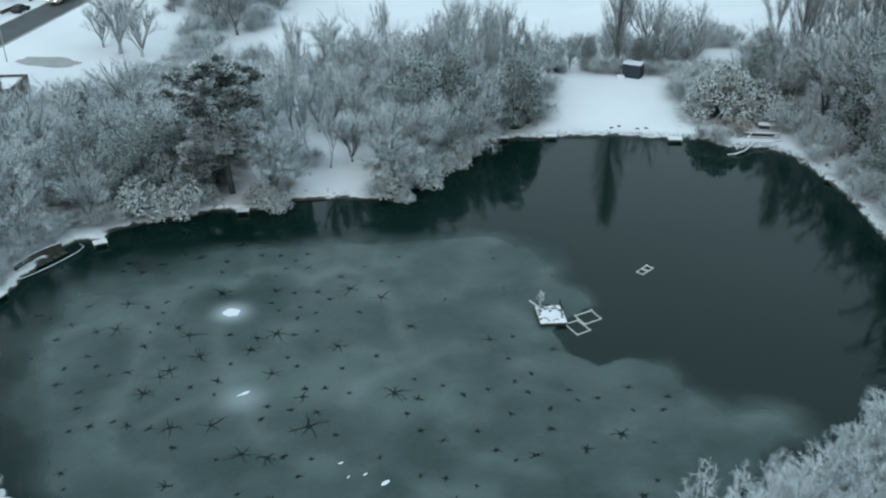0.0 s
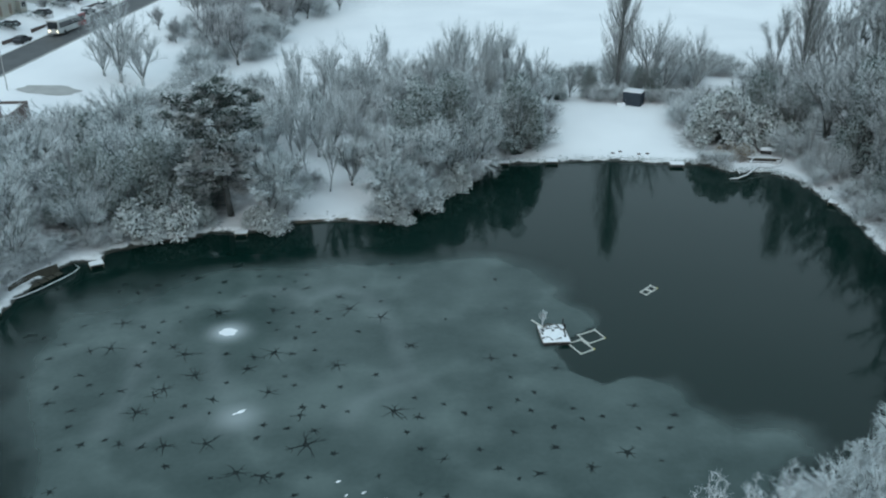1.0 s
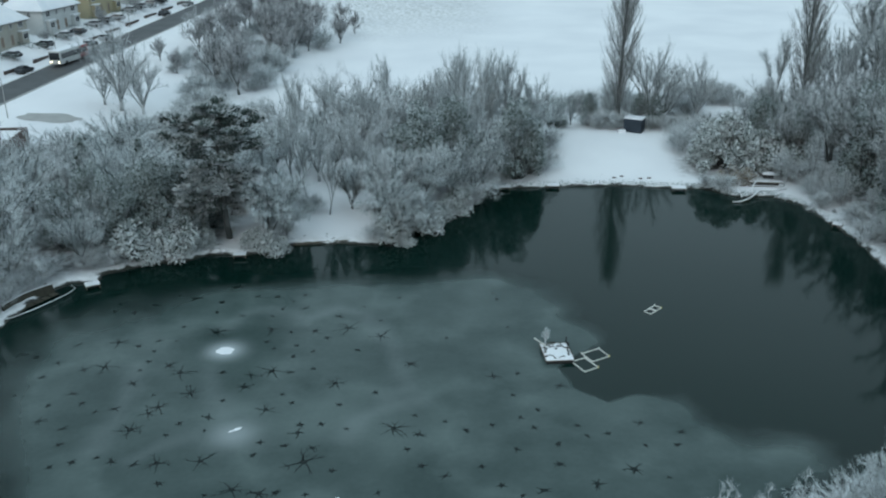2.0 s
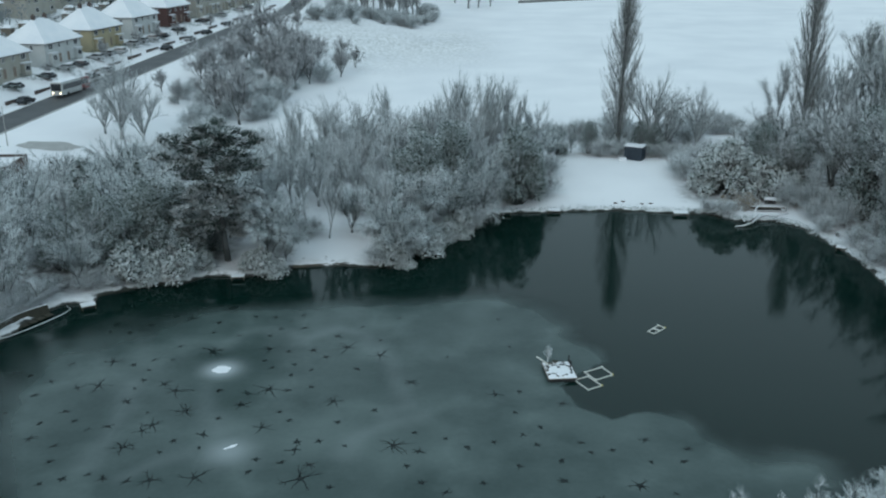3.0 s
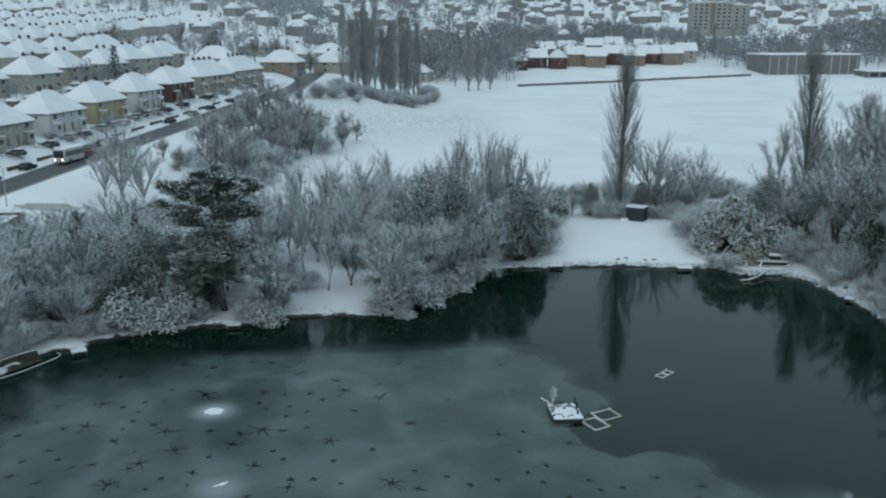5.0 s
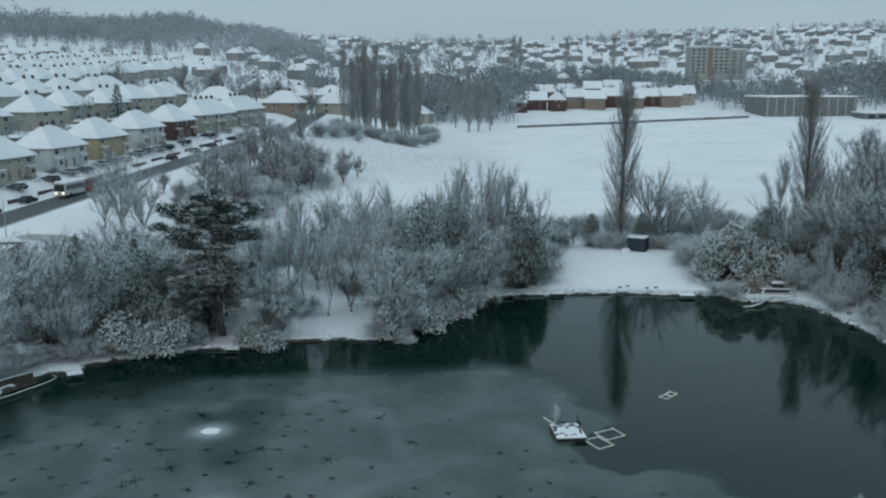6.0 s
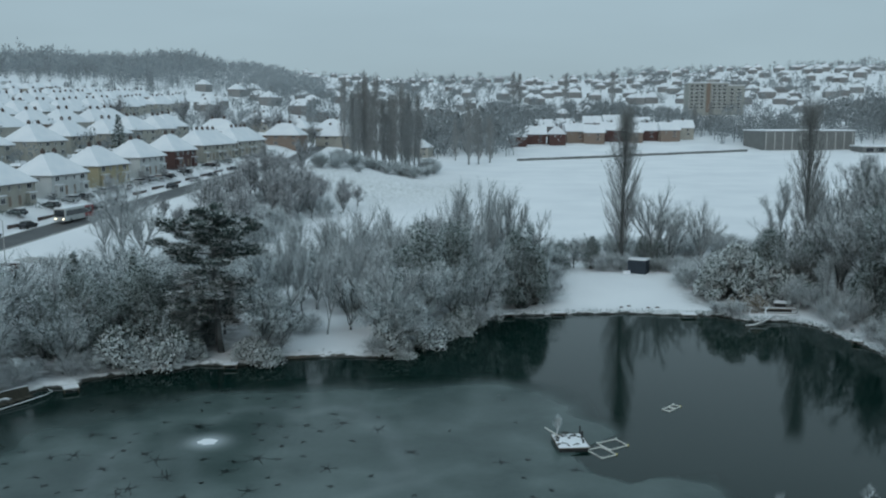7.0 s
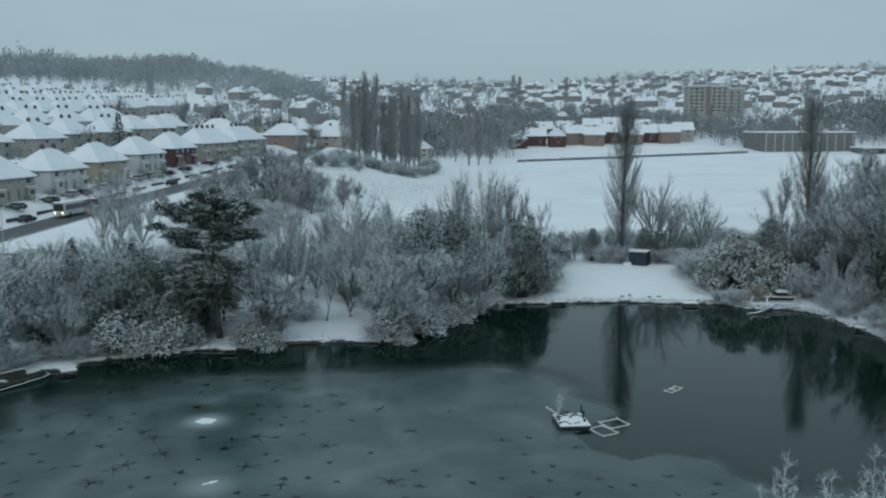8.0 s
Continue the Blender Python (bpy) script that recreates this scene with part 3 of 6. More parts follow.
def pine_tree(seed, h, w):
    """Bare lower trunk, then wide flat boughs in uneven tiers with gaps between."""
    rng = random.Random(seed)
    wood, fine = Shape(), Shape()
    trunk = bend(rng, Vector((0, 0, -0.3)), Vector((-0.05, 0, 1)), h * 0.95, 8, 0.1, 0.06)
    wood.rings(trunk, [0.36 - 0.035 * i for i in range(9)], 8)
    tiers = ((0.30, 0.6, 5), (0.38, 0.8, 6), (0.47, 0.9, 6), (0.56, 1.0, 6), (0.64, 1.12, 6), (0.72, 1.0, 6), (0.79, 1.08, 6), (0.86, 0.85, 6), (0.92, 0.62, 5), (0.975, 0.36, 5))
    for t, (f, wide, boughs) in enumerate(tiers):
        j = min(int(f * 8), 7)
        p0 = trunk[j].lerp(trunk[j + 1], f * 8 - j)
        for i in range(boughs):
            a = t * 1.3 + i * 6.283 / boughs + rng.uniform(-0.4, 0.4)
            ln = w * wide * rng.choice((0.7, 0.85, 0.95, 1.05)) * (1.1 if math.cos(a) < 0 else 0.92)
            limb = bend(rng, p0 + Vector((0, 0, rng.uniform(-0.5, 0.4))), Vector((math.cos(a), math.sin(a), 0.22 if f > 0.6 else 0.0)), ln, 5, 0.01 if f > 0.6 else -0.06, 0.12)
            wood.rings(limb, [0.1, 0.08, 0.06, 0.05, 0.035, 0.02], 4, False)
            # flat sprays of needle tufts either side of the bough
            for s in range(int(6 + 4.0 * ln)):
                g = 0.25 + 0.75 * rng.random() ** 0.75
                j = min(int(g * 5), 4)
                out = (limb[j + 1] - limb[j]).normalized()
                across = out.cross(Vector((0, 0, 1))).normalized()
                c = limb[j].lerp(limb[j + 1], g * 5 - j) + across * rng.gauss(0, 0.16 * ln * (1.15 - g)) + Vector((0, 0, rng.uniform(-0.1, 0.4)))
                for _ in range(40):
                    n = Vector((rng.gauss(0, 1), rng.gauss(0, 1), rng.gauss(0, 0.22)))
                    d = (n.normalized() * 0.7 + out * 0.5 + Vector((0, 0, 0.3))).normalized()
                    fine.leaf(c + n * 0.27, d, (Vector((0, 0, 1)) + rand_dir(rng) * 0.7).normalized(), rng.uniform(0.28, 0.55), 0.15)
    return wood, fine


def poplar(seed, h, w, n=230, twigs=26, tw=0.026):
    """Branches that sweep up close to the trunk, widest a third of the way up."""
    rng = random.Random(seed)
    wood, fine = Shape(), Shape()
    trunk = bend(rng, Vector((0, 0, -0.4)), Vector((0, 0, 1)), h, 8, 0.12, 0.03)
    wood.rings(trunk, [0.42 - 0.048 * i for i in range(9)], 7)
    for i in range(n):
        f = 0.06 + 0.88 * (i + rng.random()) / n
        j = min(int(f * 8), 7)
        p = trunk[j].lerp(trunk[j + 1], f * 8 - j)
        a = rng.uniform(0, 6.28)
        ln = h * (0.3 if f < 0.5 else 0.3 - 0.42 * (f - 0.5)) * rng.uniform(0.6, 1.1)
        out = w * (0.5 + 0.6 * math.sin(math.pi * min(1.0, f + 0.22))) * rng.uniform(0.5, 1.1) / ln
        d = Vector((math.cos(a) * out * 1.5, math.sin(a) * out * 1.5, 1)).normalized()
        limb = bend(rng, p, d, ln, 4, 0.16, 0.06)
        wood.rings(limb, [0.045, 0.035, 0.028, 0.02, 0.01], 3, False)
        for _ in range(twigs):
            g = 0.15 + 0.85 * rng.random()
            j = min(int(g * 4), 3)
            p3 = limb[j].lerp(limb[j + 1], g * 4 - j)
            d3 = (Vector((0, 0, 1.0)) + rand_dir(rng) * 0.55).normalized()
            fine.blade(p3, p3 + d3 * rng.uniform(0.7, 1.7), tw, rand_dir(rng))
    return wood, fine


def spruce(seed, h, w):
    rng = random.Random(seed)
    wood, fine = Shape(), Shape()
    wood.rings([(0, 0, -0.3), (0, 0, h)], [0.16, 0.02], 6)
    for i in range(60):
        f = 0.05 + 0.93 * i / 60
        a = i * 2.4
        ln = w * (1.02 - f) * rng.uniform(0.8, 1.1)
        d = Vector((math.cos(a), math.sin(a), -0.15))
        for s in range(int(14 + 40 * (1 - f))):
            g = rng.random() ** 0.7
            p = Vector((0, 0, h * f)) + d * ln * g
            dd = (d + rand_dir(rng) * 0.8).normalized()
            fine.leaf(p, dd, (Vector((0, 0, 1)) + rand_dir(rng) * 0.5).normalized(), rng.uniform(0.3, 0.5), 0.16)
    return wood, fine


WIDE = {"poplar": 1.0, "tree": 1.1, "evergreen_tree": 1.1, "pine_tree": 1.12, "shrub": 1.3}


def plant(proto, x, y, turn=0.0, size=1.0, tall=None, sink=0.05):
    """A copy of a plant at a place, turned and scaled."""
    t = copy_thing(proto, Matrix.Identity(4))
    wide = size * WIDE.get(proto.name.split(".")[0], 1.0)
    t.matrix_basis = Matrix.LocRotScale((x, y, at(x, y) - sink), Euler((0, 0, turn)), (wide, wide, tall or size))
    return t


B = "bare trees round the pond"
broad = [tree_thing("tree", "bare spreading tree with snow lining every branch", "tree", *branching(s, 9.5, 4.9, 0.12, 6, 0.0, 4, 5, 0.17, 0.017, 0.9, 0.2, least=0.036), m_limb, m_twig, B) for s in (1, 2, 3)]
dusky = [tree_thing("tree", "bare grey-brown backlit tree with only a dusting of frost", "tree", *branching(s, 11, 4.6, 0.18, 6, 0.02, 4, 6, 0.2, 0.017, 1.1, 0.17, least=0.02), m_bark, m_dusky, B) for s in (24, 25)]
slim = [tree_thing("tree", "slender bare tree with upright frosted branches", "tree", *branching(s, 12, 2.7, 0.3, 4, 0.06, 4, 6, 0.11, 0.015, 1.1, 0.13), m_frostbark, m_haze, B) for s in (4, 5)]
vase = [tree_thing("tree", "bare tree with fanned upright limbs and thin frost", "tree", *branching(s, 12, 4.8, 0.16, 9, 0.02, 4, 4, 0.22, 0.014, 1.0, 0.07, side=0.25), m_frostbark, m_haze, B) for s in (6, 7)]
shrub = [tree_thing("shrub", "low bare shrub white with hoar frost", "shrub", *branching(s, 3.0, 2.0, 0.1, 3, 0.03, 3, 6, 0.05, 0.016, 0.7, 0.17, stems=4, least=0.02), m_limb, m_haze, "frosted shrubs", "stem") for s in (8, 9)]
whip = tree_thing("tree", "thin upright bare sapling on the near bank", "tree", *bare_crown(26, 9.4, 1.2, 8, 3, 4, 0.35, 0.25, 1.1, 0.04, 0.01, tlen=0.7), m_frostbark, m_haze, B)
willow = [tree_thing("tree", "small drooping tree caked with snow at the water", "tree", *branching(s, 8, 3.8, 0.1, 6, 0.04, 4, 7, 0.14, 0.024, 0.8, 0.2, droop=0.12, least=0.034), m_limb, m_twig, B) for s in (10,)]
laurel = [tree_thing("evergreen_bush", "evergreen bush with snow-laden leaves by the water", "bush", *leafy(s, clumps(s, 2.1, 1.9, 2.7, 34, 0.4, 0.8), 330, 0.34, slim=0.36), m_bark, m_leaf, "evergreen bushes", "stem") for s in (11, 12)]
rhodo = tree_thing("rhododendron", "large rounded rhododendron dusted with snow", "bush", *leafy(13, clumps(13, 6.6, 5.2, 7.8, 150, 0.5, 1.1), 250, 0.34), m_bark, m_leaf, "evergreen bushes", "stem")
holly = [tree_thing("evergreen_tree", "dark dense evergreen tree with snow on its leaves", "tree", *leafy(s, clumps(s, 2.7, 2.7, 10.5, 70, 0.5, 1.1), 260, 0.28, slim=0.4), m_bark, m_dark, "evergreen trees") for s in (14, 15)]
pine = tree_thing("pine_tree", "tall dark pine with snow on layered branches", "tree", *pine_tree(16, 17.0, 5.2), m_bark, m_pine, "evergreen trees")
poplars = [tree_thing("poplar", "tall narrow poplar with upswept bare branches", "tree", *poplar(s, 26, 3.7, 270, 28, 0.022), m_bark, m_poplar, "poplars") for s in (17, 18)]
fir = tree_thing("spruce", "small dark conical spruce dusted with snow", "tree", *spruce(19, 7, 2.1), m_bark, m_dark, "evergreen trees")
far_poplars = [tree_thing("poplar", "tall narrow poplar pale with frost and haze by the field", "tree", *poplar(s, 26, 4.2, 150, 30, 0.042), m_farpop, m_farpop, "poplars") for s in (22, 23)]
far_bare = [tree_thing("tree", "distant bare winter tree pale with frost and haze", "tree", *branching(s, 11, 4.6, 0.15, 6, 0.04, 4, 4, 0.2, 0.04, 1.2, 0.15, least=0.03), m_bark, m_fartwig, "distant trees") for s in (20, 21)]
protos = [whip] + dusky + broad + slim + vase + shrub + willow + laurel + [rhodo] + holly + [pine] + poplars + [fir] + far_bare + far_poplars

rnd = random.Random(5)
plan = []


def grove(*trees):
    """Plants of one stretch of the plan: kind, place and size."""
    plan.extend(trees)


# shore from the timber landing to the tall pine
grove(
    (broad[0], -45, 87, 1.05), (broad[1], -49, 93, 1.1), (broad[2], -41, 95, 1.0), (broad[0], -52, 84, 1.0), (broad[2], -54, 100, 1.0), (broad[1], -58, 91, 1.1),
    (holly[0], -37, 96.4, 0.9), (holly[1], -33, 98.6, 0.95), (holly[0], -29.8, 99.4, 0.7), (laurel[0], -35.0, 94.6, 1.35), (laurel[1], -30.0, 96.0, 1.35), (holly[1], -40.5, 99, 0.9),
    (slim[0], -45, 103, 0.8), (broad[1], -36, 107, 0.95), (broad[0], -46, 110, 1.0), (slim[1], -31, 105, 0.8), (broad[2], -56, 108, 1.0), (shrub[0], -44, 82.5, 0.8),
    (shrub[1], -46, 79, 1.0), (shrub[0], -47, 74, 1.1), (broad[2], -52, 76, 0.9), (broad[1], -49, 68, 0.9), (pine, -25.4, 100.6, 1.06), (holly[0], -28, 104, 0.6),
)

# from the pine to the snowy lawn
grove(
    (willow[0], -20.3, 98.9, 1.1), (laurel[1], -19.9, 97.0, 1.1), (broad[1], -20, 103.5, 0.85), (slim[0], -22, 109, 0.95), (slim[1], -17.5, 112, 1.05), (slim[0], -14.5, 108.5, 0.9),
    (slim[1], -20, 117, 1.1), (slim[0], -12, 116, 1.0), (broad[2], -27, 113, 1.0), (broad[0], -6, 103, 0.85), (willow[0], -5.2, 100.2, 0.75), (laurel[0], -2.0, 106.8, 0.9),
    (laurel[1], 1.2, 110.5, 0.85), (broad[1], -2.5, 109.5, 1.05), (shrub[0], -8, 100, 0.8), (laurel[1], -4.6, 99.8, 0.7), (broad[2], -8, 110, 0.95), (broad[0], 3.8, 116, 0.95),
    (holly[0], -3.4, 117.3, 1.2), (holly[1], 1.6, 121.5, 1.1), (broad[1], 5.8, 122, 1.0), (broad[2], 2.2, 117.5, 1.0), (broad[0], 8.2, 127, 1.0), (vase[1], 6.6, 129, 0.9), (holly[0], 10.4, 124.4, 1.05), (holly[1], 12.6, 126.5, 0.8), (shrub[1], 4, 114, 0.9), (broad[1], -3, 114, 0.9),
)
grove(
    (vase[0], -13.2, 134, 1.2), (vase[1], -10.2, 137, 1.2), (slim[0], 2.5, 134, 1.4), (slim[1], 5.7, 134, 1.5), (slim[0], 8.6, 136, 1.4), (slim[1], 11.5, 138, 1.2), (broad[0], -20, 127, 1.0),
    (broad[2], 3, 131, 1.0), (broad[1], 12, 135, 0.9), (slim[1], 14, 140, 1.0), (broad[0], -30, 122, 0.9), (broad[2], -38, 119, 0.8), (vase[1], -12, 124, 1.0),
    (slim[1], -1, 136, 1.15), (slim[0], 4, 148, 1.2), (shrub[0], 14.5, 128, 1.1), (broad[2], 9, 133, 0.9),
)

# behind the lawn and shed
grove(
    (holly[0], 19.5, 151, 0.5), (broad[1], 17.5, 147, 0.6), (broad[0], 22, 153, 0.65), (holly[1], 25, 152.5, 0.5), (broad[2], 28, 153, 0.6), (holly[0], 36.0, 151.5, 0.5),
    (holly[1], 33.6, 152.5, 0.5), (shrub[1], 29.2, 150.6, 1.1), (shrub[0], 38, 149, 0.9), (shrub[0], 26.5, 150.6, 1.0), (shrub[1], 35.2, 149.6, 0.9), (shrub[1], 16.5, 138, 1.3),
    (poplars[0], 30.0, 153, 1.02), (vase[0], 35.3, 152.5, 1.28), (vase[1], 38.4, 154, 1.15), (vase[0], 43.8, 154, 1.05), (shrub[0], 40.5, 160, 1.2),
    (shrub[1], 45, 163, 1.3), (shrub[0], 51, 168, 1.3), (shrub[1], 24, 163, 1.2), (shrub[0], 19, 164, 1.2), (shrub[1], 14, 158, 1.4), (broad[0], 12, 153, 0.65),
)
grove((shrub[0], 31, 165, 1.2))

# rhododendron corner and the far bank
grove(
    (rhodo, 41.5, 129.5, 1.0), (shrub[0], 38.8, 119.3, 0.75), (shrub[1], 36.9, 120.9, 0.6), (slim[0], 50.5, 119, 0.75), (shrub[0], 50.2, 116.4, 1.0), (shrub[1], 49.5, 112, 0.8),
    (shrub[0], 51, 106, 0.9), (shrub[1], 50.5, 100, 0.9), (poplars[1], 61.5, 153.5, 1.12), (dusky[0], 55, 124, 1.3), (dusky[1], 58, 131, 1.1), (dusky[0], 63, 124, 1.15),
    (vase[0], 60, 140, 1.0), (dusky[0], 66, 137, 1.2), (dusky[0], 57, 116, 1.4), (slim[1], 62, 113, 1.0), (dusky[1], 69, 146, 1.2), (vase[1], 74, 150, 1.2),
    (dusky[0], 72, 128, 1.2), (dusky[0], 55, 148, 0.9), (dusky[1], 61, 152, 0.8), (slim[0], 56, 108, 1.2), (dusky[0], 60, 104, 1.45), (dusky[0], 57, 97, 1.4),
)
grove(
    (dusky[1], 54, 90, 1.35), (dusky[0], 52.5, 83, 1.3), (dusky[0], 51, 76, 1.2), (dusky[1], 47.5, 68, 0.9), (holly[0], 52.5, 86.5, 0.95), (holly[1], 51.8, 80, 0.95), (holly[0], 50.5, 72.5, 0.8), (shrub[0], 52, 94, 1.1), (dusky[0], 76, 140, 1.3),
    (vase[0], 68, 160, 1.0), (dusky[1], 78, 165, 1.2), (dusky[0], 52, 138, 0.8), (shrub[1], 55, 158, 1.5), (shrub[0], 59, 165, 1.5), (dusky[1], 49, 130, 0.75),
    (holly[1], 64, 119, 0.8), (shrub[1], 53.5, 122, 1.0), (dusky[0], 82, 155, 1.3), (dusky[0], 86, 172, 1.3), (dusky[0], 80, 160, 1.5), (dusky[1], 88, 168, 1.5),
    (dusky[0], 95, 178, 1.6), (dusky[1], 84, 149, 1.4), (dusky[0], 100, 190, 1.6), (dusky[1], 76, 173, 1.35), (dusky[0], 93, 157, 1.5), (dusky[1], 104, 176, 1.6),
)
grove(
    (dusky[0], 72, 138, 1.3), (dusky[1], 82, 138, 1.4), (slim[0], 47.5, 120.5, 0.5), (slim[1], 51, 116, 0.45), (slim[0], 52, 111, 0.5), (slim[1], 52.5, 104, 0.5),
    (shrub[0], 52.5, 113.5, 1.2), (shrub[1], 54, 106, 1.3), (shrub[0], 53, 118, 1.2), (shrub[1], 51, 121.5, 1.2), (shrub[0], 49, 124.5, 1.3), (dusky[0], 51, 127, 0.8),
    (shrub[1], 53, 100, 1.1), (shrub[0], 38, 142, 1.1), (shrub[1], 41.5, 145, 1.1), (shrub[0], 45, 141, 1.2), (shrub[1], 40, 149, 0.9), (shrub[0], 44.5, 150, 1.0),
    (shrub[1], 48, 147, 1.3), (holly[0], 56.5, 116, 1.15), (holly[1], 60, 108.5, 1.2), (holly[0], 55.5, 102.5, 0.95), (holly[1], 60, 123, 1.3), (holly[0], 52.5, 129, 0.85), (holly[1], 48.5, 134.5, 0.9), (holly[0], 67, 117, 1.3), (holly[1], 57, 95.5, 1.1), (holly[0], 66, 131, 1.3), (laurel[0], 47.6, 128.4, 1.7), (laurel[1], 49.4, 125.6, 1.4), (dusky[1], 47, 139, 0.7), (shrub[0], 37.2, 137, 1.2),
)

# along the waterline
grove(
    (shrub[0], -44.2, 84.6, 0.9), (shrub[1], -43.4, 87.2, 0.9), (shrub[0], -45.6, 80, 1.1), (shrub[1], -46, 76, 1.1), (broad[2], -46, 82.5, 0.8), (laurel[0], -45.2, 78, 0.8),
    (laurel[0], -33, 94.6, 0.9), (laurel[1], -27.8, 97.6, 0.75), (shrub[0], -38.5, 91.5, 0.9), (broad[1], -39.5, 91.8, 0.75), (shrub[1], -36.4, 92.6, 0.8), (shrub[1], -42.3, 89.5, 0.9),
    (broad[0], -31, 97.2, 0.7), (willow[0], -18.6, 100.6, 0.75), (laurel[0], -21.6, 97.6, 0.8), (shrub[1], -19.4, 99.8, 0.9), (laurel[1], -6.4, 100.8, 1.15), (laurel[0], -2.6, 104.6, 1.2), (laurel[1], 1.8, 111.2, 1.1), (willow[0], -6.8, 102.2, 1.05),
    (willow[0], -3.0, 104.4, 0.8), (laurel[0], -0.2, 108.6, 0.8), (shrub[0], 2.6, 112.8, 0.9), (laurel[1], 3.4, 113.8, 0.7), (broad[2], 1.0, 112.5, 0.85), (laurel[1], -37.5, 95.0, 0.8),
)
grove(
    (shrub[0], -47.5, 84, 1.1), (shrub[1], -44.6, 78.5, 0.8), (broad[0], -61, 112, 0.8), (broad[2], -57, 118, 0.75), (broad[1], -52, 121, 0.9), (broad[0], -47, 119, 0.95), (broad[1], -63, 105, 1.1), (vase[0], -50, 113, 0.9), (broad[2], -42, 116, 0.95), (fir, -45.2, 109, 1.45), (fir, -38.6, 111, 1.4), (fir, -41.8, 104, 1.2), (holly[0], -36, 102, 0.85), (holly[1], -31.5, 103, 0.8), (holly[0], -43.5, 97, 0.75),
)

# near bank
grove(
    (broad[0], 19.5, 43.0, 0.4), (broad[1], 23.5, 44.5, 0.54), (broad[2], 27.5, 47.0, 0.56), (broad[0], 32, 50.5, 0.58), (broad[1], 36.5, 54.5, 0.59), (broad[2], 41, 59, 0.63),
    (broad[0], 45.5, 64.5, 0.65), (willow[0], 21, 40.5, 0.5), (willow[0], 26, 43, 0.58), (willow[0], 30.5, 46, 0.72), (willow[0], 35.5, 50, 0.74), (willow[0], 40.5, 54.5, 0.77),
    (willow[0], 45, 59.5, 0.79), (broad[1], 24, 38.5, 0.5), (broad[2], 30, 41.5, 0.63), (broad[0], 36, 45.5, 0.65), (broad[2], 42, 51, 0.68), (whip, 16, 41, 1.0),
    (whip, 19, 41.2, 0.9), (whip, 22.5, 42, 0.95), (whip, 26, 42.6, 0.92), (whip, 30, 45, 0.95), (willow[0], 20.5, 42, 0.5), (willow[0], 23.8, 44.2, 0.54),
)
grove(
    (willow[0], 17.2, 42.4, 0.42), (willow[0], 29.5, 49.3, 0.63), (willow[0], 34, 53.3, 0.65), (willow[0], 38.8, 57.8, 0.67), (willow[0], 25.3, 46.0, 0.59), (willow[0], 20.5, 43.6, 0.54),
    (laurel[0], 24, 46.8, 0.8), (laurel[1], 29, 50.3, 0.85), (laurel[0], 34.5, 55, 0.9), (laurel[1], 18.5, 44.6, 0.7), (broad[0], -30.5, 45, 0.55), (broad[1], -37, 48, 0.65),
    (shrub[1], -40, 60, 0.9), (broad[1], 22, 44.4, 0.5), (broad[2], 25.6, 46.4, 0.56), (broad[0], 29.3, 48.6, 0.6), (broad[1], 33, 51.6, 0.62), (broad[2], 36.8, 55.6, 0.64),
    (broad[0], 40.6, 59.6, 0.66), (broad[1], 44.4, 64.4, 0.7), (broad[2], 28, 44.6, 0.66), (broad[0], 33, 47.4, 0.72), (broad[1], 38, 51.8, 0.74), (broad[2], 43, 56.6, 0.76), (willow[0], 32.2, 51, 0.62), (willow[0], 36.4, 54.6, 0.64), (willow[0], 42.6, 62.6, 0.72), (willow[0], 46.8, 68.6, 0.8),
    (whip, 14.6, 41.6, 0.84), (whip, 15.8, 42.4, 0.9), (whip, 17.4, 41.8, 0.95), (whip, 18.2, 42.8, 0.88), (whip, 19.8, 42.2, 1.0), (whip, 20.8, 43, 0.92), (whip, 21.6, 42.2, 0.98), (whip, 16.8, 43, 0.8),
)

# rough meadow between the pond and the road
grove(
    (vase[0], -56.5, 157, 1.4), (vase[1], -52.5, 156, 1.15), (vase[1], -60.5, 160, 0.9), (shrub[1], -47, 134, 1.3), (shrub[0], -55, 133, 1.3), (vase[1], -55.5, 214, 0.9), (far_bare[0], -46, 205, 0.75),
    (far_bare[1], -40, 212, 0.7), (far_bare[0], -50, 222, 0.8), (fir, -44, 238, 1.05), (far_bare[1], -38, 245, 0.8), (far_bare[0], -33, 240, 0.75), (shrub[0], -43, 190, 1.8),
    (shrub[1], -38, 196, 1.9), (shrub[0], -36, 182, 1.6), (far_bare[1], -50, 238, 0.7), (shrub[1], -48, 200, 1.9), (far_bare[1], -48.5, 308, 1.0), (far_bare[0], -45, 285, 0.7),
    (shrub[0], -30, 225, 1.8), (shrub[1], -42, 160, 1.6), (shrub[0], -46, 168, 1.8),
)
for proto, x, y, size in plan:
    plant(proto, x, y, rnd.uniform(0, 6.28), size * rnd.uniform(0.95, 1.05))
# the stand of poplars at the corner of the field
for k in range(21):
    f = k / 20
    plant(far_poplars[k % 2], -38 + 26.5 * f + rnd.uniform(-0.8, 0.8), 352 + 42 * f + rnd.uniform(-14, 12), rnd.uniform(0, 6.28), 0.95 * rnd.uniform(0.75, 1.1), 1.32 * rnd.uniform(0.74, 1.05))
for k in range(36):
    f = rnd.random()
    plant(shrub[k % 2], -44 + 40 * f + rnd.uniform(-4, 8), 318 + 60 * f + rnd.uniform(-14, 30), rnd.uniform(0, 6.28), rnd.uniform(0.7, 2.0))


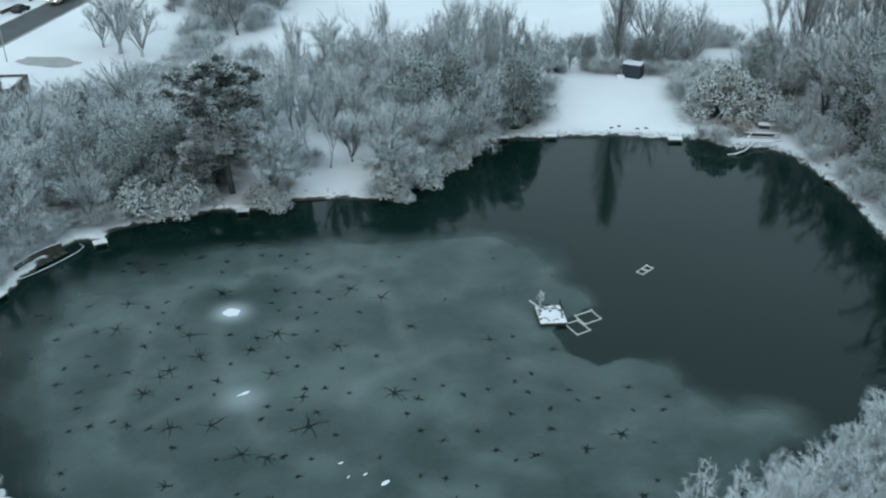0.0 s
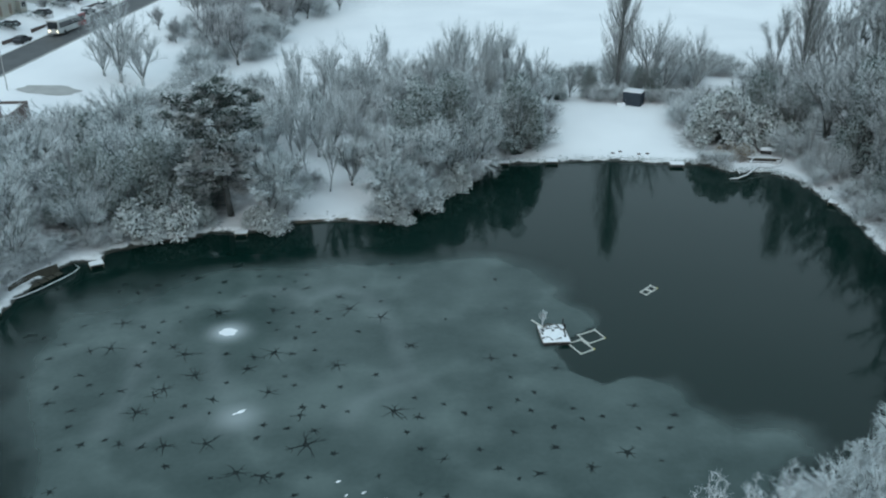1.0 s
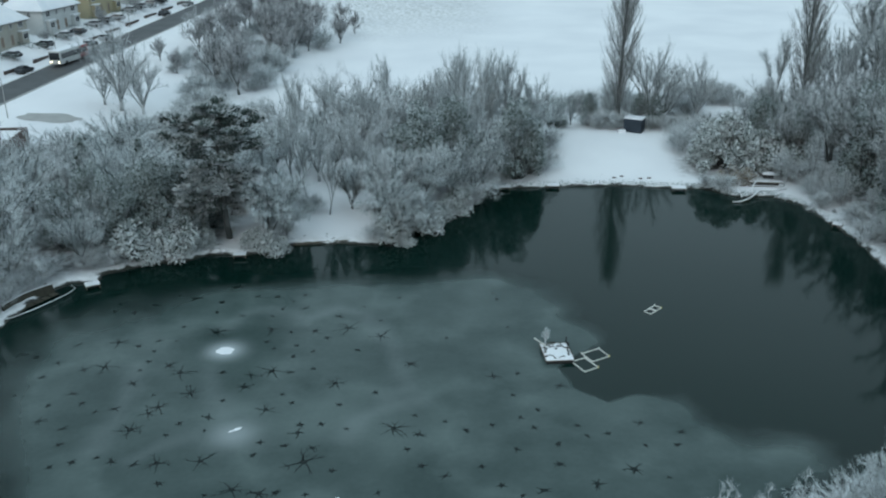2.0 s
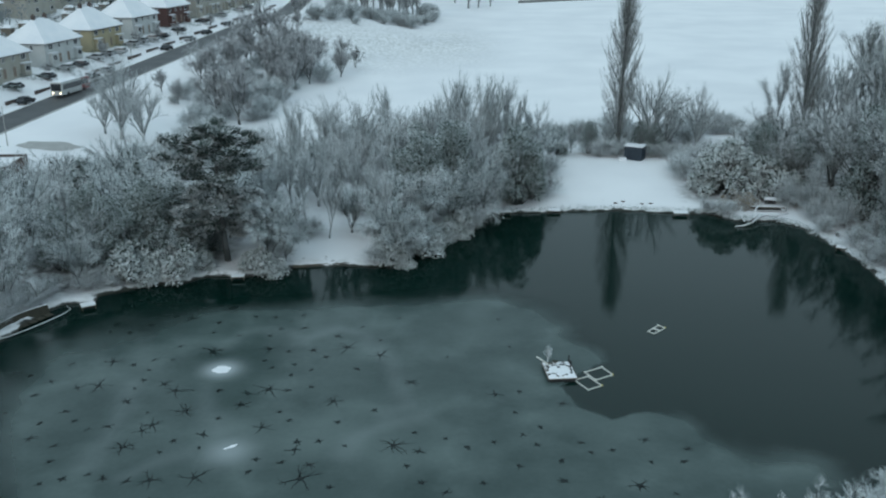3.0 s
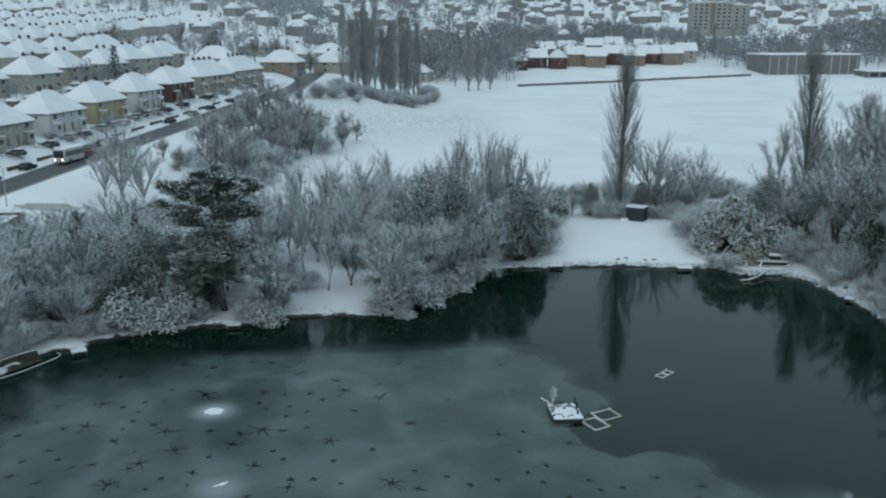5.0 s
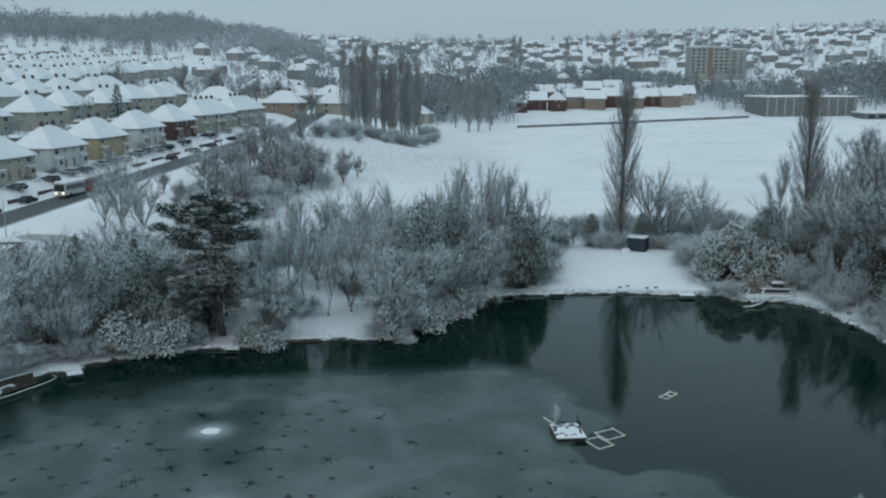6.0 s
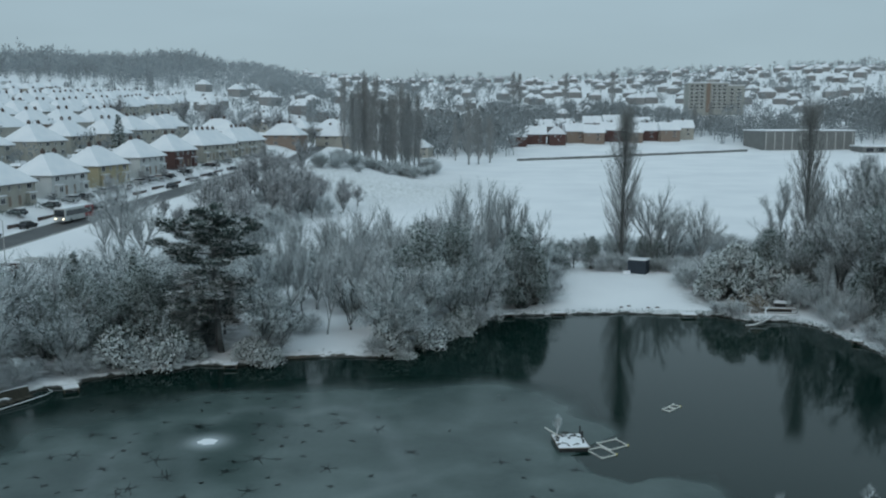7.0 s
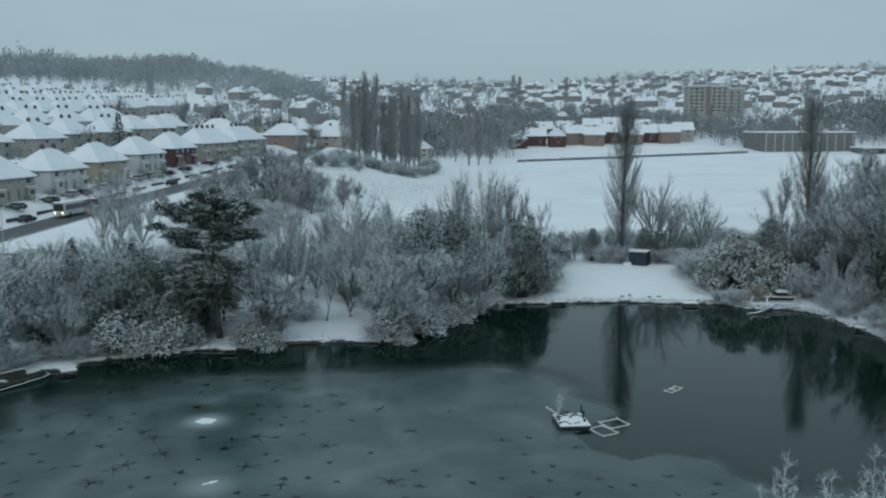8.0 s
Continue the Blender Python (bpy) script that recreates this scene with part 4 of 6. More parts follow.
def scatter(kinds, zone, gap, count, lo, hi, taken):
    """Plants over a patch of the plan, never closer than gap."""
    zone = np.array(zone)
    (x0, y0), (x1, y1) = zone.min(0), zone.max(0)
    made = 0
    for _ in range(count * 30):
        x, y = rnd.uniform(x0, x1), rnd.uniform(y0, y1)
        if made >= count or signed(zone, np.array([x]), np.array([y]))[0] > 0 or math.hypot(x + 13, y - 104) < 6.5 or math.hypot(x + 24.5, y - 98) < 4.5:
            continue
        if signed(POND, np.array([x]), np.array([y]))[0] < 1.2 or any(math.hypot(x - a, y - b) < gap for a, b in taken):
            continue
        taken.append((x, y))
        plant(rnd.choice(kinds), x, y, rnd.uniform(0, 6.28), rnd.uniform(lo, hi))
        made += 1


west_wood, mid_wood, east_wood = WEST_WOOD, MID_WOOD, EAST_WOOD
taken = [(x, y) for _, x, y, _ in plan]
scatter(broad, west_wood, 3.2, 26, 0.75, 1.05, taken)
scatter(broad + slim + slim + vase, mid_wood, 3.4, 30, 0.7, 1.05, taken)
scatter(slim + slim + vase, [(-46, 126), (-28, 120), (12, 150), (14, 166), (-10, 166), (-40, 158)], 5.0, 14, 0.65, 0.95, taken)
scatter(far_bare, [(-62, 190), (-50, 170), (-32, 180), (-22, 250), (-30, 262), (-52, 262)], 5.0, 18, 0.45, 0.8, taken)
scatter(dusky + dusky + slim, east_wood, 3.6, 36, 1.1, 1.5, taken)
scatter(dusky, [(76, 152), (106, 150), (126, 215), (94, 205)], 4.5, 30, 1.2, 1.7, taken)
scatter(shrub, west_wood, 2.2, 16, 0.9, 1.4, taken)
scatter(shrub, mid_wood, 2.2, 16, 0.8, 1.3, taken)
scatter(shrub, east_wood, 2.2, 22, 0.9, 1.5, taken)
scatter(shrub, [(-62, 124), (-40, 124), (-28, 126), (14, 150), (20, 170), (0, 172), (-40, 150), (-52, 140)], 2.5, 40, 0.9, 1.5, taken)
scatter(shrub, [(14, 150), (40, 154), (52, 160), (58, 176), (20, 172)], 2.4, 16, 0.9, 1.5, taken)

# small bare trees in the front gardens
for k, y in enumerate((176, 199, 221, 238, 247, 262, 284, 296, 318)):
    gx0 = float(road_x(np.array(y))) - rnd.uniform(8.5, 12)
    plant(far_bare[k % 2], gx0, y + rnd.uniform(-2, 2), k * 1.3, rnd.uniform(0.3, 0.5))
for x, y, k in ((-100, 400, 1.7), (-104, 410, 1.5), (-71, 398, 1.5), (-76, 405, 1.3), (-150, 420, 1.3), (-58, 402, 1.1), (-130, 455, 1.4), (-88, 430, 1.3)):
    plant(far_bare[int(y) % 2], x, y, x, k)
plant(fir, -102, 286, 0.4, 1.9)
plant(fir, -82, 292, 1.4, 0.9)
# overgrown hedgerow up the meadow
for k in range(16):
    f = k / 15
    plant(shrub[k % 2], -47 + 3 * math.sin(k) * 0.4 + 5 * f, 146 + 62 * f, k * 1.7, rnd.uniform(0.8, 1.3))
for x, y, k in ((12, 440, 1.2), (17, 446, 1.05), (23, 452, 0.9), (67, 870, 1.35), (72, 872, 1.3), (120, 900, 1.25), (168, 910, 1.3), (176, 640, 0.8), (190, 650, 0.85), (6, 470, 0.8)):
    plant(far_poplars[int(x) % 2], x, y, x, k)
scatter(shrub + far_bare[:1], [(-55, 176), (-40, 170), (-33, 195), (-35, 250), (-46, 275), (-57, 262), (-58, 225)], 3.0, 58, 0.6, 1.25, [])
for proto in protos:
    for o in (*proto.children_recursive, proto):
        bpy.data.objects.remove(o)

# ---- houses ----
YAW = -math.atan(0.155)


def window_mesh(w, h):
    f, g = Shape(), Shape()
    t = 0.09
    f.box((-0.02, -w / 2, 0), (0.06, -w / 2 + t, h)).box((-0.02, w / 2 - t, 0), (0.06, w / 2, h))
    f.box((-0.02, -w / 2 + t, 0), (0.06, w / 2 - t, t)).box((-0.02, -w / 2 + t, h - t), (0.06, w / 2 - t, h)).box((-0.02, -0.04, t), (0.05, 0.04, h - t))
    g.box((0.0, -w / 2 + t, t), (0.03, w / 2 - t, h - t))
    return f.mesh("window", m_frame), g.mesh("pane", m_pane)


win_wide, win_small, door_mesh = window_mesh(1.7, 1.25), window_mesh(0.8, 1.1), Shape().box((-0.02, -0.45, 0), (0.05, 0.45, 2.05)).mesh("door", m_brown)
side_turn = Matrix.Rotation(-math.pi / 2, 4, "Z")


def put_window(house, pair, m):
    w = part("window", pair[0], None, house)
    w.matrix_basis = m
    part("pane", pair[1], None, w)


def house(length, depth, eaves, rise, wall_mat, label, group, units=2, detail=2, gable=False, name="house"):
    """A house round the origin with its front to +x."""
    t = thing(name, label, "house", group)
    a, b = depth / 2, length / 2
    part("wall", Shape().box((-a, -b, -3.0), (a, b, eaves)), wall_mat, t)
    o = 0.55
    run = 0.0 if gable else min(a, b) + o
    x, y = a + o, b + o
    s = Shape()
    s.add([(-x, -y, eaves), (x, -y, eaves), (x, y, eaves), (-x, y, eaves), (-x, -y, eaves + 0.22), (x, -y, eaves + 0.22), (x, y, eaves + 0.22), (-x, y, eaves + 0.22), (0, -y + run, eaves + rise), (0, y - run, eaves + rise)],
          [(0, 3, 2, 1), (0, 1, 5, 4), (1, 2, 6, 5), (2, 3, 7, 6), (3, 0, 4, 7), (4, 5, 8), (5, 6, 9, 8), (6, 7, 9), (7, 4, 8, 9)])
    part("roof", s, m_roof, t, "thickly snow-covered roof")
    if gable:
        part("gable", Shape().add([(-a, -b - 0.02, eaves), (a, -b - 0.02, eaves), (0, -b - 0.02, eaves + rise - 0.3)], [(0, 1, 2)]), wall_mat, t)
    if detail > 0:
        g = Shape().box((a + 0.002, -b - 0.3, eaves - 0.16), (a + o - 0.02, b + 0.3, eaves - 0.01)).box((-a, -b - 0.38, eaves - 0.16), (a, -b - 0.003, eaves - 0.01))
        part("gutter", g, m_pot, t)
    for k in range(max(1, units)):
        cy = 0.0 if units == 1 else (-b + (k + 0.5) * length / units) * 0.62
        c = Shape().box((-0.4, cy - 0.42, eaves + rise * 0.4), (0.3, cy + 0.42, eaves + rise + 0.75))
        for q in (-0.28, 0.28):
            c.rings([(-0.05, cy + q * 0.7, eaves + rise + 0.75), (-0.05, cy + q * 0.7, eaves + rise + 1.05)], [0.13, 0.11], 6)
        part("chimney", c, m_pot, t)
    step = length / max(1, units)
    for k in range(max(1, units)):
        c = -b + (k + 0.5) * step
        flip = 1 if k % 2 else -1
        if detail > 1:
            put_window(t, win_wide, Matrix.Translation((a, c + flip * step * 0.2, 3.3)))
            put_window(t, win_small, Matrix.Translation((a, c - flip * step * 0.27, 3.4)))
            d = part("door", door_mesh, None, t)
            d.matrix_basis = Matrix.Translation((a, c - flip * step * 0.27, 0.1))
            bay = part("bay", Shape().box((a, c + flip * step * 0.2 - 1.15, -1.5), (a + 0.85, c + flip * step * 0.2 + 1.15, 2.5)), wall_mat, t)
            part("bay_roof", Shape().box((a + 0.003, c + flip * step * 0.2 - 1.3, 2.5), (a + 1.05, c + flip * step * 0.2 + 1.3, 2.72)), m_roof, t)
            put_window(t, win_wide, Matrix.Translation((a + 0.85, c + flip * step * 0.2, 0.9)))
        elif detail == 1:
            put_window(t, win_wide, Matrix.Translation((a, c + step * 0.2, 3.2)))
            put_window(t, win_wide, Matrix.Translation((a, c + step * 0.2, 0.7)))
            put_window(t, win_small, Matrix.Translation((a, c - step * 0.25, 3.2)))
    if detail > 0:
        for q in (-1.6, 1.8):
            put_window(t, win_small, Matrix.Translation((q, -b, 3.3)) @ side_turn)
        put_window(t, win_small, Matrix.Translation((0.4, -b, 0.9)) @ side_turn)
    return t


def set_house(proto, x, y, yaw, lift=0.0, size=1.0):
    h = copy_thing(proto, Matrix.Identity(4))
    h.matrix_basis = Matrix.LocRotScale((x, y, at(x, y) + lift), Euler((0, 0, yaw)), (size, size, size))
    return h


G = "houses along the road"
semi = {k: house(15, 10, 4.7, 5.0, m, f"{w} semi-detached house with a snowy hipped roof", G) for k, m, w in (("cream", m_cream, "cream rendered"), ("yellow", m_ochre, "yellow rendered"), ("white", m_pale, "white rendered"), ("red", m_brick, "red brick"), ("brown", m_brown, "brown brick"))}
terrace = house(27.5, 10, 4.7, 5.0, m_cream, "long cream terrace with a snowy hipped roof", G, units=4)
back_semi = [house(16, 10.5, 4.6, 5.2, m, "hillside house with deep snow on its roof", "hillside houses", detail=1) for m in (m_cream, m_pale, m_brown, m_cream)]
far_house = [house(12, 8.6, 4.6, 3.9, m, "distant house under snow on the hillside", "distant houses", units=1, detail=0) for m in (m_cream, m_brown, m_pale, m_grey)]
gable_house = [house(11.4, 9.6, 4.8, 5.0, m, "gabled brick house with a snowy roof beyond the field", "houses beyond the field", units=1, detail=1, gable=True) for m in (m_brick, m_brown, m_cream)]


def beside(y, d):
    """A place d metres west of the road's middle line."""
    return float(road_x(np.array(y))) - d / 0.985, y


for kind, y in (("cream", 152), ("brown", 172), ("cream", 192), ("white", 213), ("yellow", 233), ("white", 254), ("red", 275)):
    x, yy = beside(y, 19.5)
    set_house(semi[kind], x, yy, YAW)
for y in (301, 330):
    x, yy = beside(y, 19.5)
    set_house(terrace, x, yy, YAW)
rnd = random.Random(9)
for row, d in enumerate((56, 82, 112, 140, 172, 204, 240, 280)):
    for k in range(22):
        y = 165 + k * 20.5 + rnd.uniform(-2, 2) + row * 7
        x, _ = beside(y, d + rnd.uniform(-2, 2))
        if x > -0.56 * y and (row > 1 or k < 11):
            set_house(rnd.choice(back_semi) if row < 4 else rnd.choice(far_house), x, y, YAW + (math.pi if row % 2 else 0) + rnd.uniform(-0.08, 0.08))
for x, y in ((-92, 372), (-68, 390), (-50, 420), (-72, 440), (-34, 455), (-95, 470), (-15, 500), (-60, 490)):
    set_house(rnd.choice(back_semi), x, y, YAW - math.pi / 2 + rnd.uniform(-0.2, 0.2))
# houses beyond the field, two staggered rows
for k in range(10):
    side_on = k not in (0, 2)
    set_house(gable_house[(0, 0, 0, 1, 1, 0, 1, 0, 1, 2)[k]], 46 + k * 12.6, 568 + k * 3.5 + (9 if k % 2 else 0), (-math.pi / 2 if side_on else 0) + rnd.uniform(-0.25, 0.25), rnd.uniform(0.6, 1.8), 1.1 if side_on else 1.05)
for k in range(5):
    set_house(gable_house[k % 2], 66 + k * 18.5 + rnd.uniform(-3, 3), 630 + k * 5 + rnd.uniform(-6, 6), -math.pi / 2 + rnd.uniform(-0.3, 0.3), rnd.uniform(1.0, 2.5), 1.05)
# the town climbing the far hills, too far off to count
town_wall, town_roof = Shape(), Shape()
for k in range(330):
    y = rnd.uniform(600, 1750)
    x = rnd.uniform(-0.3, 0.56) * y
    if (120 < x < 320 and y < 830) or (-20 < x < 320 and y < 740) or (x < -0.16 * y and y > 900):
        continue
    yaw = rnd.choice((0.0, math.pi / 2)) + 0.25 * math.sin(x * 0.01) + rnd.uniform(-0.1, 0.1)
    m = Matrix.LocRotScale((x, y, at(x, y) + 0.3), Euler((0, 0, yaw)), Vector((1, 1, 1)) * rnd.uniform(0.95, 1.35))
    town_wall.box((-4.3, -6, -3), (4.3, 6, 4.6), m).box((-0.5, 1.5, 6), (0.4, 2.6, 9.4), m)
    town_roof.add([m @ Vector(p) for p in ((-4.8, -6.5, 4.6), (4.8, -6.5, 4.6), (4.8, 6.5, 4.6), (-4.8, 6.5, 4.6), (0, -2.2, 8.5), (0, 2.2, 8.5))], [(0, 1, 4), (1, 2, 5, 4), (2, 3, 5), (3, 0, 4, 5), (0, 3, 2, 1)])
town_mesh = bpy.data.meshes.new("distant_houses")
k = len(town_wall.v)
town_mesh.from_pydata(town_wall.v + town_roof.v, [], town_wall.f + [tuple(i + k for i in f) for f in town_roof.f])
m_town = mottled("weathered_town_walls", (0.30, 0.30, 0.295), (0.16, 0.15, 0.145), 0.03)
town_mesh.materials.append(m_town)
town_mesh.materials.append(m_roof)
town_mesh.polygons.foreach_set("material_index", [0] * len(town_wall.f) + [1] * len(town_roof.f))
solid("distant_houses", town_mesh, None, "snow-roofed houses scattered over the far hillside", "houses", kind="stuff")
for proto in (*semi.values(), terrace, *back_semi, *far_house, *gable_house):
    for o in (*proto.children_recursive, proto):
        bpy.data.objects.remove(o)

# ---- large far buildings ----
block = thing("apartment_block", "cream concrete apartment block of seven storeys", "building", m=Matrix.Translation((236, 800, at(236, 800) + 4.0)))
part("wall", Shape().box((-24, -8, -8), (10, 8, 23)).box((10, -6, -8), (25, 10, 21)), m_slab, block)
part("roof", Shape().box((-24.6, -8.6, 23), (10.6, 8.6, 23.7)).box((10.6, -6.6, 21), (25.6, 10.6, 21.7)), m_roof, block)
part("lift_house", Shape().box((-6, -3, 23.7), (0, 3, 26)), m_concrete, block)
part("stair_tower", Shape().box((-8.6, -8.9, -2), (-5.4, -8.003, 23)), m_brown, block)
big_f, big_p = Shape().box((-1.6, -0.12, 0), (1.6, 0.12, 1.6)).mesh("window", m_frame), Shape().box((-1.4, -0.2, 0.15), (1.4, -0.1, 1.45)).mesh("pane", m_pane)
for fl in range(7):
    for q in (-21.5, -17, -12.5, -2, 2.5, 7):
        w = part("window", big_f, None, block)
        w.matrix_basis = Matrix.Translation((q, -8.1, 1.2 + fl * 3.1))
        part("pane", big_p, None, w)
    for q in (14, 20):
        if fl < 6:
            w = part("window", big_f, None, block)
            w.matrix_basis = Matrix.Translation((q, -6.1, 1.2 + fl * 3.1))
            part("pane", big_p, None, w)

hall = thing("sports_hall", "large grey clad hall with a snowy flat roof", "building", m=Matrix.Translation((190, 538, 8.2)) @ Matrix.Rotation(0.1, 4, "Z"))
part("wall", Shape().box((0, 0, -5), (56, 30, 10)), m_grey, hall)
part("roof", Shape().box((-0.5, -0.5, 10), (56.5, 30.5, 10.7)), m_roof, hall)
pil = Shape().box((-0.35, -0.3, -5), (0.35, -0.002, 9.4)).mesh("pilaster", m_concrete)
for k in range(11):
    p = part("pilaster", pil, None, hall)
    p.matrix_basis = Matrix.Translation((0.6 + k * 5.4, 0, 0))
low = thing("school_building", "low flat-roofed building deep in snow", "building", m=Matrix.Translation((240, 520, 5.5)))
part("wall", Shape().box((0, 0, -5), (75, 16, 4)), m_grey, low)
part("roof", Shape().box((-0.5, -0.5, 4), (75.5, 16.5, 4.7)), m_roof, low)
for k in range(12):
    p = part("window", Shape().box((2 + k * 6, -0.1, 1.2), (6 + k * 6, -0.002, 3.2)), m_pane, low)
tall = thing("school_building", "pale two-storey block behind the low school roof", "building", m=Matrix.Translation((285, 570, 7)))
part("wall", Shape().box((0, 0, -5), (60, 14, 14)), m_concrete, tall)
part("roof", Shape().box((-0.5, -0.5, 14), (60.5, 14.5, 14.7)), m_roof, tall)

# wall along the far side of the field
fw = Shape()
for k in range(24):
    f = k / 24
    x, y = 38 + 140 * f, 470 + 62 * f
    m = Matrix.Translation((x, y, at(x, y))) @ Matrix.Rotation(math.atan2(62, 140), 4, "Z")
    fw.box((0, -0.15, -0.6), (6.35, 0.15, 1.3), m)
solid("boundary_wall", fw, m_grey, "dark low wall along the far edge of the snowy field", "wall", kind="structure")

# ---- far woods ----
def far_trees(name, label, count, seed, place, size, mat, tufts=100):
    """Many bare rounded crowns of upswept twig tufts, each on its trunk, in one mesh."""
    rng, gen = random.Random(seed), np.random.default_rng(seed)
    spots = []
    while len(spots) < count:
        x, y = place(rng)
        if x is not None:
            spots.append((x, y))
    spots = np.array(spots)
    z = land(spots[:, 0], spots[:, 1])
    h = size * gen.uniform(0.55, 1.25, count)
    h = h * (1 + 0.3 * np.sin(spots[:, 0] * 0.017 + 2) + 0.18 * np.sin(spots[:, 0] * 0.047 + spots[:, 1] * 0.01))
    wide = h * gen.uniform(0.26, 0.42, count)
    lump = gen.normal(size=(count, 6, 3))
    lump = lump / np.linalg.norm(lump, axis=2, keepdims=True) * gen.uniform(0.3, 0.75, (count, 6, 1))
    pick = gen.integers(0, 6, (count, tufts))
    d = gen.normal(size=(count, tufts, 3))
    d = d / np.linalg.norm(d, axis=2, keepdims=True)
    p = np.take_along_axis(lump, pick[:, :, None].repeat(3, 2), 1) + d * 0.45 * gen.random((count, tufts, 1)) ** 0.5
    scale = np.stack([wide, wide, h * 0.46], 1)[:, None]
    p = p * scale + np.stack([spots[:, 0], spots[:, 1], z + h * 0.47], 1)[:, None]
    along = d * 0.6 + gen.normal(size=d.shape) * 0.35 + np.array([0, 0, 0.75])
    along = along / np.linalg.norm(along, axis=2, keepdims=True)
    side = np.cross(along, gen.normal(size=d.shape))
    side = side / np.linalg.norm(side, axis=2, keepdims=True)
    ln = h[:, None, None] * gen.uniform(0.06, 0.135, (count, tufts, 1))
    quad = np.stack([p, p + along * ln * 0.5 + side * ln * 0.2, p + along * ln, p + along * ln * 0.5 - side * ln * 0.2], 2).reshape(-1, 3)
    k = count * tufts
    base = np.stack([spots[:, 0], spots[:, 1], z], 1)
    bole = np.stack([base + [-0.25, 0, -0.5], base + [0.25, 0, -0.5], base + np.stack([0 * h, 0 * h, h * 0.7], 1), base + [0, 0.3, -0.5]], 1).reshape(-1, 3)
    me = bpy.data.meshes.new(name)
    faces = np.arange(k * 4).reshape(-1, 4).tolist()
    for i in range(k * 4, k * 4 + count * 4, 4):
        faces += [(i, i + 1, i + 2), (i + 1, i + 3, i + 2), (i + 3, i, i + 2)]
    me.from_pydata(np.concatenate([quad, bole]).tolist(), [], faces)
    me.materials.append(mat)
    return solid(name, me, None, label, "woods", kind="stuff")


def on_ridge(rng):
    y = rng.uniform(820, 1500)
    return rng.uniform(-0.56, -0.13) * y, y


def in_town(rng):
    y = rng.uniform(470, 1750)
    x = rng.uniform(-0.5, 0.58) * y
    if y < 620 and (x > 30 or x < -90):
        return None, None
    return x, y


def behind_hall(rng):
    y = rng.uniform(575, 690)
    return rng.uniform(175, 360), y


def hillside(rng):
    y = rng.uniform(190, 620)
    x = rng.uniform(-0.55, -0.2) * y
    if x > float(road_x(np.array(y))) - 28:
        return None, None
    return x, y


def behind_rows(rng):
    x = rng.uniform(-20, 200)
    if rng.random() < 0.16 and x > 40:
        return x, 566 + (x - 46) * 0.29 + rng.choice((16, 22, 30)) + rng.uniform(-3, 3)
    return x, 668 + x * 0.2 + rng.uniform(0, 110) if x > 40 else rng.uniform(500, 620)


# distance haze is put into these pale bluish tree colours, on top of frost
m_wood_far = snowed("hazy_distant_woods", (0.19, 0.212, 0.22), (0.29, 0.315, 0.325), low=0.3, high=1.2, cover=0.2, scale=0.05)
m_ridge = snowed("frosted_hazy_ridge_wood", (0.27, 0.30, 0.315), (0.38, 0.415, 0.43), low=0.3, high=1.2, cover=0.15, scale=0.02)
far_trees("ridge_wood", "bare frosted wood along the far ridge, paled by haze", 1500, 31, on_ridge, 20, m_ridge)
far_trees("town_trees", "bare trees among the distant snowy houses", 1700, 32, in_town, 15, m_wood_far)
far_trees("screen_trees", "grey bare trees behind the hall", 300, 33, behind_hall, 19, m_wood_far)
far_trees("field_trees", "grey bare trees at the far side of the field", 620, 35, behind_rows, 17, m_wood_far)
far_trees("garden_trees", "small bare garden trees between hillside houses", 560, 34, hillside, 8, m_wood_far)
# ---- street furniture and vehicles ----
lamp = thing("street_lamp", "slim grey street lamp beside the road", "lamp", "street lamps")
part("post", Shape().rings([(0, 0, -0.3), (0, 0, 1.2), (0, 0, 6.6), (0.5, 0, 7.0), (1.2, 0, 7.05)], [0.11, 0.09, 0.06, 0.05, 0.04], 6), m_concrete, lamp)
part("lantern", Shape().box((1.15, -0.14, 6.95), (1.75, 0.14, 7.1)), m_concrete, lamp)
for y, d, turn in ((149, -9.5, 3.14), (193, 6, 0), (226, 6, 0), (258, 6, 0), (287, -6, 3.14), (318, 6, 0)):
    x, _ = beside(y, d)
    copy_thing(lamp, Matrix.Translation((x, y, at(x, y))) @ Matrix.Rotation(turn, 4, "Z"))
for o in (*lamp.children_recursive, lamp):
    bpy.data.objects.remove(o)


